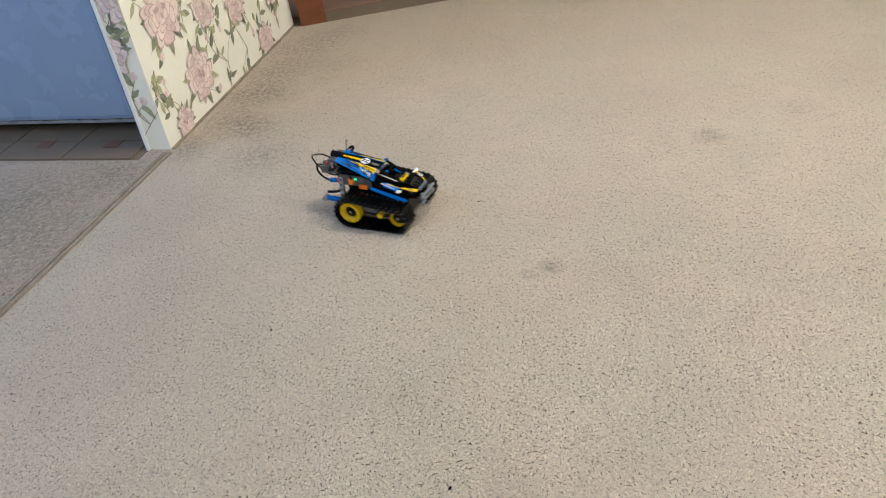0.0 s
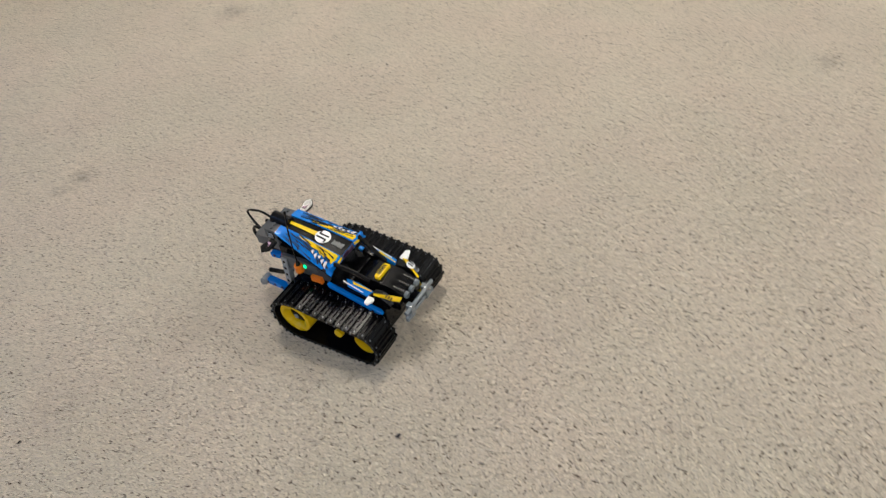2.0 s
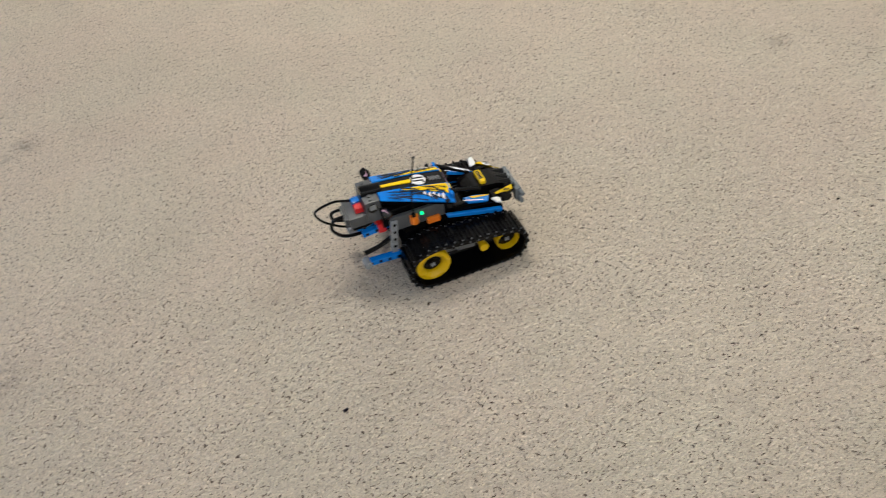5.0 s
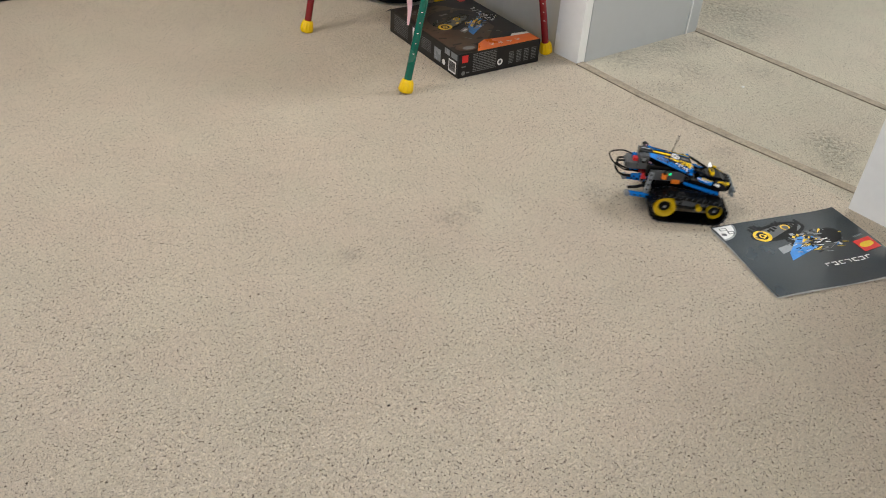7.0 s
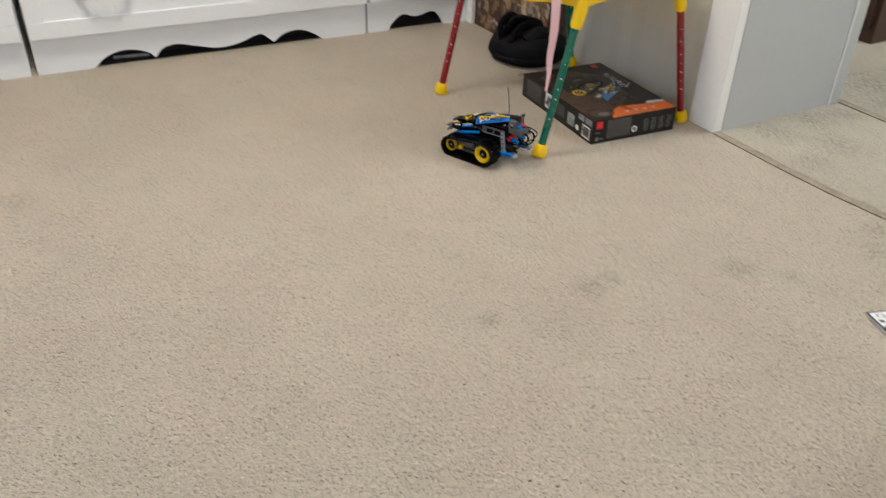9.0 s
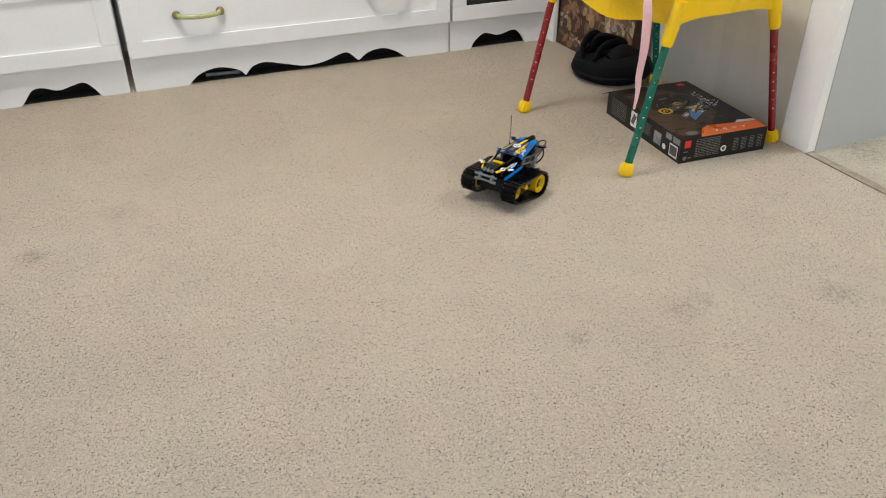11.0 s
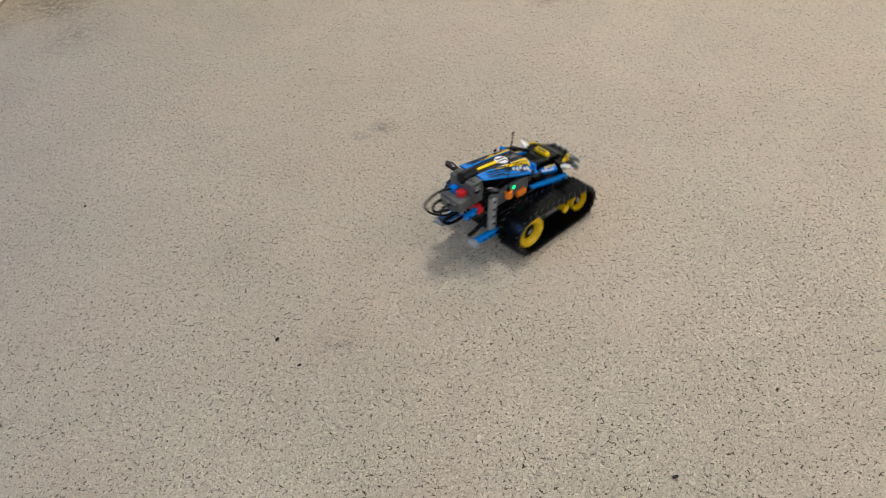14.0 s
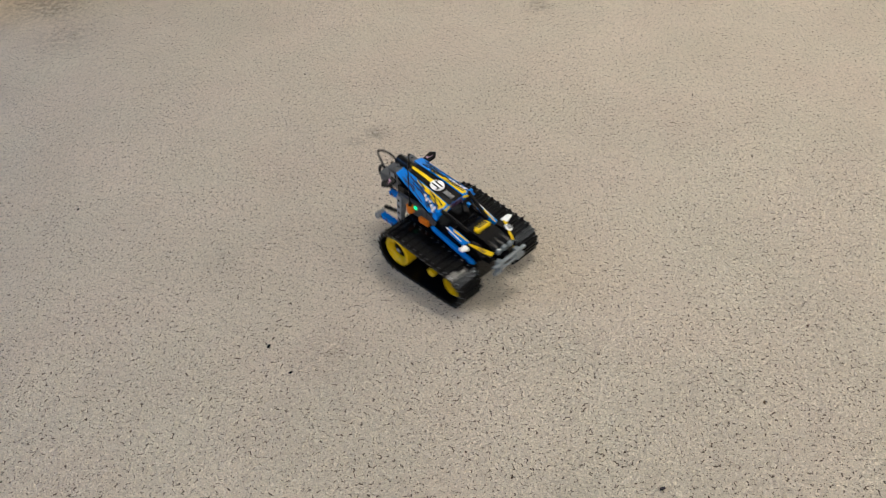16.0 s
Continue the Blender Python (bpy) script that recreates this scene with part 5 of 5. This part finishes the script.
        rod(bm, (-0.1125, s * 0.0395, 0.0365), (-0.1125, s * 0.0415, 0.0365), 0.0034, seg=18)
        part("arm_roller", bm, M_LGREY, toy, "pale grey roller", True)
        liftarm(toy, "upper_arm", (-0.072, s * 0.014, 0.070), (-0.108, s * 0.014, 0.066), 0.007, 0.007, M_BLUE, "blue arm", 3)
        bm = B()
        tube(bm, [(-0.074, s * 0.0215, 0.054), (-0.092, s * 0.022, 0.046), (-0.112, s * 0.024, 0.0440)], 0.0030, 8, 4)
        part("rear_link", bm, M_BLACK, toy, "black link arm", True)
        # mirror blades
        bm = B()
        slab(bm, [(-0.0845, s * 0.0260, 0.1060), (-0.0760, s * 0.0275, 0.1045), (-0.0740, s * 0.0440, 0.1065), (-0.0800, s * 0.0510, 0.1090), (-0.0865, s * 0.0450, 0.1095)], 0.004, up=(0, 0, 1))
        bmesh.ops.bevel(bm, geom=bm.edges[:], offset=0.0008, segments=1, affect="EDGES")
        bl = part("mirror_blade", bm, M_BLACK, toy, "black blade with a pink print")
        sticker(bl, "blade_print", mat("mauve_print", (0.35, 0.20, 0.28), 0.35, vary=0.6, scale=900), [[(-0.0825, s * 0.0330, 0.1111), (-0.0785, s * 0.0335, 0.1103), (-0.0775, s * 0.0430, 0.1109), (-0.0830, s * 0.0440, 0.1100)]], "mottled mauve print", 0.0005)
    # left flank: dark grey panel with two windows
    bm = B()
    slab(bm, [(-0.010, 0.0300, 0.0875), (-0.0765, 0.0300, 0.0900), (-0.0690, 0.0300, 0.0725), (-0.010, 0.0300, 0.0705)], 0.004, up=(0, -1, 0))
    pl = part("flank_panel", bm, M_DGREY, toy, "dark grey flank panel")
    for x in (-0.025, -0.048):
        sticker(pl, "flank_window", M_BLACK, [[(x, 0.0302, 0.0850), (x - 0.018, 0.0302, 0.0858), (x - 0.016, 0.0302, 0.0765), (x + 0.002, 0.0302, 0.0755)]], "dark recess", 0.0004, (0, 1, 0))
    sticker(pl, "flank_rib", M_LGREY, [[(-0.012, 0.0302, 0.0735), (-0.067, 0.0302, 0.0748), (-0.067, 0.0302, 0.0735), (-0.012, 0.0302, 0.0722)]], "", 0.0006, (0, 1, 0))
    # right flank: receiver with orange fittings, lamp and aerial
    bm = B()
    box(bm, (-0.074, -0.0300, 0.0690), (-0.006, -0.0250, 0.0900), 0.0012)
    box(bm, (-0.034, -0.0325, 0.0780), (-0.018, -0.0298, 0.0920), 0.001)
    part("receiver", bm, M_DGREY, toy, "dark grey receiver block", True)
    bm = B()
    box(bm, (-0.030, -0.0345, 0.0660), (-0.014, -0.0300, 0.0745), 0.001)
    for z in (0.068, 0.0705, 0.073):
        box(bm, (-0.0295, -0.0352, z - 0.0006), (-0.0145, -0.0340, z + 0.0006), 0)
    part("orange_connector", bm, M_ORANGE, toy, "ribbed orange connector")
    bm = B()
    rod(bm, (-0.046, -0.0330, 0.076), (-0.046, -0.0330, 0.086), 0.0055, seg=16)
    part("aerial_socket", bm, M_ORANGE, toy, "orange aerial socket", True)
    bm = B()
    tube(bm, [(-0.046, -0.0330, 0.080), (-0.0455, -0.0330, 0.11), (-0.0420, -0.0335, 0.145), (-0.0365, -0.034, 0.172)], 0.0009, 6, 6)
    rod(bm, (-0.046, -0.0330, 0.086), (-0.046, -0.0330, 0.091), 0.0030, 0.0016, 10)
    lathe(bm, [(0.0003, -0.0016), (0.0016, -0.0006), (0.0016, 0.0008), (0.0003, 0.0018)], pose(-0.0365, -0.034, 0.172), 10)
    part("aerial", bm, M_BLACK, toy, "thin black aerial", True)
    bm = B()
    box(bm, (-0.0375, -0.0340, 0.0845), (-0.0340, -0.0315, 0.0880), 0.0006)
    part("signal_lamp", bm, M_GREENLED, toy, "lit green lamp")
    # roof
    bm = B()
    roof_patch(bm, 0.0, 0.93, 0, 0, 0.0, 12, 4, lambda t: (-0.40, 0.40))
    part("roof_middle", bm, M_BLACK, toy, "black middle roof panel")
    for s in (1, -1):
        bm = B()
        roof_patch(bm, 0.0, 1.0, 0, 0, 0.0012, 12, 4, lambda t: (s * (0.36 + 0.06 * t), s * 1.0))
        part("roof_side", bm, M_BLUE, toy, "blue side roof panel")
        bm = B()
        roof_patch(bm, 0.02, 0.66, 0, 0, 0.0019, 18, 3, lambda t: (s * (0.40 + 0.06 * t), s * (0.42 + 0.05 * t + (0.26 + 0.05 * math.sin(t * 23) + 0.04 * math.sin(t * 51)) * (1 - t) ** 0.8)))
        part("roof_stripe", bm, M_YELLOW, toy, "yellow stripe")
        bm = B()
        for k in range(5):
            u = 0.12 + 0.060 * k
            roof_patch(bm, u, u + 0.035, 0, 0, 0.0019, 2, 2, lambda t, k=k: (s * (0.70 - 0.02 * k + 0.07 * t + 0.03 * (k % 2)), s * (0.93 - 0.03 * k - 0.05 * t - 0.04 * (k % 3))))
        part("roof_hatching", bm, M_WHITEPRINT, toy, "white hatched print")
        bm = B()
        rng = random.Random(21)
        for k in range(70):
            u = rng.uniform(0.03, 0.84)
            v = rng.uniform(0.46, 0.95)
            ln, wd = rng.uniform(0.03, 0.20), rng.uniform(0.010, 0.055)
            lift = 0.0022 if v < 0.66 else 0.0016
            roof_patch(bm, u, min(u + ln, 0.98), 0, 0, lift, 2, 2, lambda t, v=v, wd=wd: (s * (v - 0.05 * t), s * (v - 0.05 * t + wd * (1 - t) + 0.004)))
        part("roof_splatter", bm, M_SHADE_PRINT_BLACK, toy, "black splatter print")
        bm = B()
        p = roof_point(0.06, s * 0.98)
        rod(bm, p + Vector((-0.004, s * 0.0004, 0.004)), p + Vector((-0.004, s * 0.0014, 0.004)), 0.0028, seg=12)
        part("pin_hole", bm, M_SHADE_PRINT_BLACK, toy, "dark pin hole")
        sticker(toy, "nose_stripe", M_YELLOW, [[(0.0070, s * 0.013, 0.1002), (0.0070, s * 0.024, 0.0972), (0.0070, s * 0.024, 0.0945), (0.0070, s * 0.013, 0.0975)]], "yellow bar", 0.0014, (1, 0, 0))
    bm = B()
    roof_patch(bm, 0.46, 0.92, 0, 0, 0.0012, 6, 2, lambda t: (-0.10 + 0.02 * t, 0.10 - 0.02 * t))
    part("roof_centre_stripe", bm, M_YELLOW, toy, "yellow centre stripe")
    bm = B()
    box(bm, (0.0030, -0.0330, 0.0930), (0.0068, 0.0330, 0.1005), 0.0008)
    part("roof_nose", bm, M_BLUE, toy, "blue front edge of the roof", True)
    sticker(toy, "nose_badge", M_PURPLE, [[(0.0069, -0.0105, 0.1000), (0.0069, 0.0105, 0.1000), (0.0069, 0.0105, 0.0945), (0.0069, -0.0105, 0.0945)]], "dark purple badge", 0.0012, (1, 0, 0))
    c = roof_point(0.378, 0)
    bm = B()
    tilt = pose(c.x, 0, c.z + 0.0009, 0, 11.5, 0) @ Matrix.Diagonal((0.86, 0.86, 1, 1))
    lathe(bm, [(0.0112, -0.0006), (0.0112, 0.0004), (0.0005, 0.0005)], tilt, 28)
    rd = part("roof_roundel", bm, M_WHITEPRINT, toy, "white roundel with black bars")
    bm = B()
    for k in (-1, 1):
        box(bm, (-0.0075 + (0.001 if k > 0 else -0.001), k * 0.0030 - 0.0012, 0.0004), (0.0070 + (0.001 if k > 0 else -0.001), k * 0.0030 + 0.0012, 0.0009), 0, tilt)
    box(bm, (0.0050, -0.0085, 0.0004), (0.0072, -0.002, 0.0009), 0, tilt)
    box(bm, (-0.0078, 0.002, 0.0004), (-0.0056, 0.0085, 0.0009), 0, tilt)
    part("roundel_bar", bm, M_SHADE_PRINT_BLACK, rd)
    bm = B()
    for k in range(7):
        u = 0.06 + k * 0.024
        roof_patch(bm, u, u + 0.015, 0, 0, 0.0011, 1, 1, lambda t, k=k: (-0.11 + 0.02 * (k % 2), 0.11 - 0.02 * (k % 3)))
    part("roof_writing_bar", bm, M_GREYPRINT, toy, "grey printed bars")
    bm = B()
    roof_patch(bm, 0.02, 0.98, 0, 0, -0.006, 8, 4, lambda t: (-0.9, 0.9))
    box(bm, (-0.082, -0.022, 0.072), (-0.004, 0.022, 0.096), 0.001)
    part("roof_core", bm, M_BLACK, toy, "black inner frame")
    # tail: motor block with plugs, tube and cables
    bm = B()
    box(bm, (-0.0985, -0.0210, 0.0860), (-0.0800, 0.0210, 0.1165), 0.0015)
    box(bm, (-0.1200, -0.0190, 0.0840), (-0.0980, 0.0190, 0.0985), 0.0015)
    box(bm, (-0.1240, -0.0140, 0.0850), (-0.1195, 0.0140, 0.0960), 0.0012)
    for y in (-0.0165, -0.0100, 0.0100, 0.0165):
        rod(bm, (-0.0900, y, 0.1163), (-0.0900, y, 0.1183), 0.0024, seg=12)
    tail = part("motor_block", bm, M_DGREY, toy, "grey motor block with studs", True)
    for s in (1, -1):
        bm = B()
        rod(bm, (-0.0900, s * 0.0208, 0.107), (-0.0900, s * 0.0216, 0.107), 0.0062, seg=20)
        part("emblem", bm, M_BLACK, tail, "black round emblem")
        bm = B()
        box(bm, (-0.0940, s * 0.0217, 0.1050), (-0.0860, s * 0.0220, 0.1122), 0)
        box(bm, (-0.0940, s * 0.0217, 0.1080), (-0.0860, s * 0.0220, 0.1092), 0)
        part("emblem_bar", bm, M_LGREY, tail)
        bm = B()
        box(bm, (-0.1095, min(s * 0.0015, s * 0.0115), 0.0980), (-0.0995, max(s * 0.0015, s * 0.0115), 0.1050), 0.0008)
        for k in range(3):
            box(bm, (-0.1088 + k * 0.0033, min(s * 0.0015, s * 0.0119), 0.1049), (-0.1072 + k * 0.0033, max(s * 0.0015, s * 0.0119), 0.1058), 0)
        part("plug", bm, M_BLUE if s > 0 else M_REDP, toy, "ribbed blue plug" if s > 0 else "ribbed red plug")
    bm = B()
    box(bm, (-0.088, -0.018, 0.062), (-0.078, 0.018, 0.076), 0.001)
    part("tail_plug", bm, M_REDP, toy, "red plug")
    bm = B()
    rod(bm, (-0.074, 0, 0.1150), (-0.0985, 0, 0.1185), 0.0078, seg=20)
    rod(bm, (-0.0985, 0, 0.1185), (-0.0992, 0, 0.1186), 0.0058, seg=20)
    part("exhaust_tube", bm, M_BLACK, toy, "black tail tube", True)
    for pts, r in (([(-0.110, 0.008, 0.104), (-0.130, 0.008, 0.110), (-0.153, 0.008, 0.104), (-0.150, 0.008, 0.090), (-0.138, 0.007, 0.078), (-0.118, 0.006, 0.067), (-0.090, 0.008, 0.066)], 0.0015),
                   ([(-0.122, -0.004, 0.094), (-0.136, -0.004, 0.092), (-0.140, -0.003, 0.078), (-0.128, -0.002, 0.062), (-0.106, 0.0, 0.056), (-0.078, 0.002, 0.056)], 0.0022),
                   ([(-0.122, 0.012, 0.092), (-0.134, 0.015, 0.088), (-0.133, 0.018, 0.074), (-0.116, 0.020, 0.064), (-0.092, 0.019, 0.058), (-0.076, 0.018, 0.058)], 0.0020)):
        bm = B()
        tube(bm, pts, r, 8, 7)
        part("cable", bm, M_BLACK, toy, "black cable loop", True)
    # front bumper
    for z, x, half, r in ((0.0570, 0.0985, 0.0290, 0.0026), (0.0455, 0.0965, 0.0255, 0.0026)):
        bm = B()
        rod(bm, (x, -half, z), (x, half, z), r, seg=12)
        part("bumper_bar", bm, M_CLEAR, toy, "clear grey bumper bar", True)
    for s in (1, -1):
        bm = B()
        box(bm, (0.0925, s * 0.0165 - 0.0035, 0.0425), (0.1005, s * 0.0165 + 0.0035, 0.0605), 0.0012)
        box(bm, (0.0955, min(s * 0.017, s * 0.028), 0.0425), (0.1000, max(s * 0.017, s * 0.028), 0.0485), 0.0012)
        part("bumper_clip", bm, M_CLEAR, toy, "clear grey clip", True)
    bm = B()
    box(bm, (0.084, -0.006, 0.044), (0.097, 0.006, 0.060), 0.001)
    part("bumper_mount", bm, M_BLACK, toy)
    wheels = []
    for s in (1, -1):
        wheels.append((sprocket(toy, "rear_sprocket", 0.0222, *REAR, s, 0.54), s, REAR, 0.0315))
        wheels.append((sprocket(toy, "front_sprocket", 0.0152, *FRONT, s, 0.82), s, FRONT, 0.0230))
    return toy, wheels


# ---------------------------------------------------------------- the racer's run: seconds, x, y, heading, nose lift
RUN = [
    (0.0, -2.5890, -0.0270, 349.2, 0.0),
    (0.2, -2.6370, -0.0224, 327.5, 0.0),
    (0.5, -2.6220, -0.0350, 326.3, 0.0),
    (0.7, -2.5640, -0.0766, 323.3, 26.9),
    (1.0, -2.4410, -0.1570, 320.1, 32.6),
    (1.2, -2.3110, -0.2490, 319.3, 30.1),
    (1.5, -2.1420, -0.4150, 315.5, 7.0),
    (1.7, -2.0200, -0.5060, 313.0, 0.0),
    (2.0, -1.8720, -0.6640, 314.2, 0.0),
    (2.2, -1.8570, -0.6694, 313.0, 0.0),
    (2.5, -1.8710, -0.6750, 291.2, 0.0),
    (2.7, -1.8920, -0.6450, 276.8, 0.0),
    (3.0, -1.8990, -0.5630, 211.2, 0.0),
    (3.2, -1.8780, -0.5474, 196.3, 0.0),
    (3.5, -1.8460, -0.5250, 166.1, 0.0),
    (3.7, -1.8190, -0.5290, 152.6, 0.0),
    (4.0, -1.7540, -0.5570, 90.0, 0.0),
    (4.2, -1.7510, -0.5970, 58.9, 0.0),
    (4.5, -1.7710, -0.6580, 4.0, 0.0),
    (4.7, -1.7700, -0.6590, 4.0, 0.0),
    (6.8, -0.3560, -0.6550, -7.3, 0.0),
    (7.0, -0.4010, -0.6540, -41.0, 0.0),
    (7.2, -0.4832, -0.6104, -80.9, 0.0),
    (7.5, -0.4780, -0.5070, -170.4, 0.0),
    (7.7, -0.4384, -0.4894, -205.1, 0.0),
    (8.0, -0.4500, -0.4750, -216.2, 0.0),
    (8.2, -0.4900, -0.3800, -240.6, 10.3),
    (8.5, -0.5920, -0.2040, -244.5, 19.2),
    (8.7, -0.6303, -0.0273, -248.1, 0.0),
    (9.0, -0.7030, 0.1530, -246.6, 0.0),
    (9.2, -0.7110, 0.1660, -254.7, 0.0),
    (9.8, -0.7134, 0.1734, -251.8, 0.0),
    (10.45, -0.7614, 0.1741, -197.1, 0.0),
    (10.9, -0.8640, 0.1297, -153.2, 6.0),
    (11.3, -1.0940, 0.0170, -148.4, 30.0),
    (11.5, -1.2300, -0.0490, -154.9, 26.8),
    (11.7, -1.4032, -0.1308, -153.6, 19.5),
    (12.0, -1.6140, -0.1990, -157.2, 0.0),
    (12.5, -1.9800, -0.3200, -160.7, 0.0),
    (13.0, -2.1520, -0.3690, -164.5, 0.0),
    (13.2, -2.0870, -0.3410, -203.2, 0.0),
    (13.5, -2.0570, -0.3580, -242.1, 0.0),
    (13.7, -2.0534, -0.3582, -247.9, 0.0),
    (14.0, -2.0250, -0.4420, -315.4, 0.0),
    (14.2, -2.0650, -0.4930, -370.0, 0.0),
    (14.5, -2.1300, -0.4860, -422.4, 0.0),
    (14.7, -2.1290, -0.4850, -422.3, 0.0),
    (15.0, -2.1500, -0.4580, -443.1, 0.0),
    (15.2, -2.1460, -0.4720, -442.3, 0.0),
    (15.5, -2.1460, -0.4730, -441.4, 0.0),
    (15.7, -2.1454, -0.4724, -441.5, 0.0),
    (16.0, -2.0980, -0.5110, -401.7, 0.0),
]


def run_at(t):
    for a, b in zip(RUN, RUN[1:]):
        if a[0] <= t <= b[0]:
            w = (t - a[0]) / (b[0] - a[0])
            return [p + (q - p) * w for p, q in zip(a, b)]
    return list(RUN[-1])


def motions():
    lift = lambda q: Matrix.Translation(PIVOT) @ pose(0, 0, 0, 0, -q, 0) @ Matrix.Translation(-PIVOT)
    walk(racer, [(t, pose(x, y, 0, 0, 0, h) @ lift(q)) for t, x, y, h, q in RUN])
    # the wheels turn as far as their side of the racer travels
    for wheel, side, (wx, wz), radius in wheels:
        turn, rows, last = 0.0, [], run_at(0)
        for k in range(0, 321):
            t = k * 0.05
            now = run_at(t)
            h = radians(now[3])
            go = (now[1] - last[1]) * math.cos(h) + (now[2] - last[2]) * math.sin(h) - side * 0.055 * radians(now[3] - last[3])
            turn += min(max(math.degrees(go / radius), -75), 75)
            rows.append((t, pose(wx, side * (0.0555 if radius > 0.03 else 0.0515), wz, 0, turn % 360, 0)))
            last = now
        walk(wheel, rows)


build_room()
build_cabinets()
build_activity_table()
build_game_box()
build_booklet()
build_corner_things()
racer, wheels = build_racer()
motions()
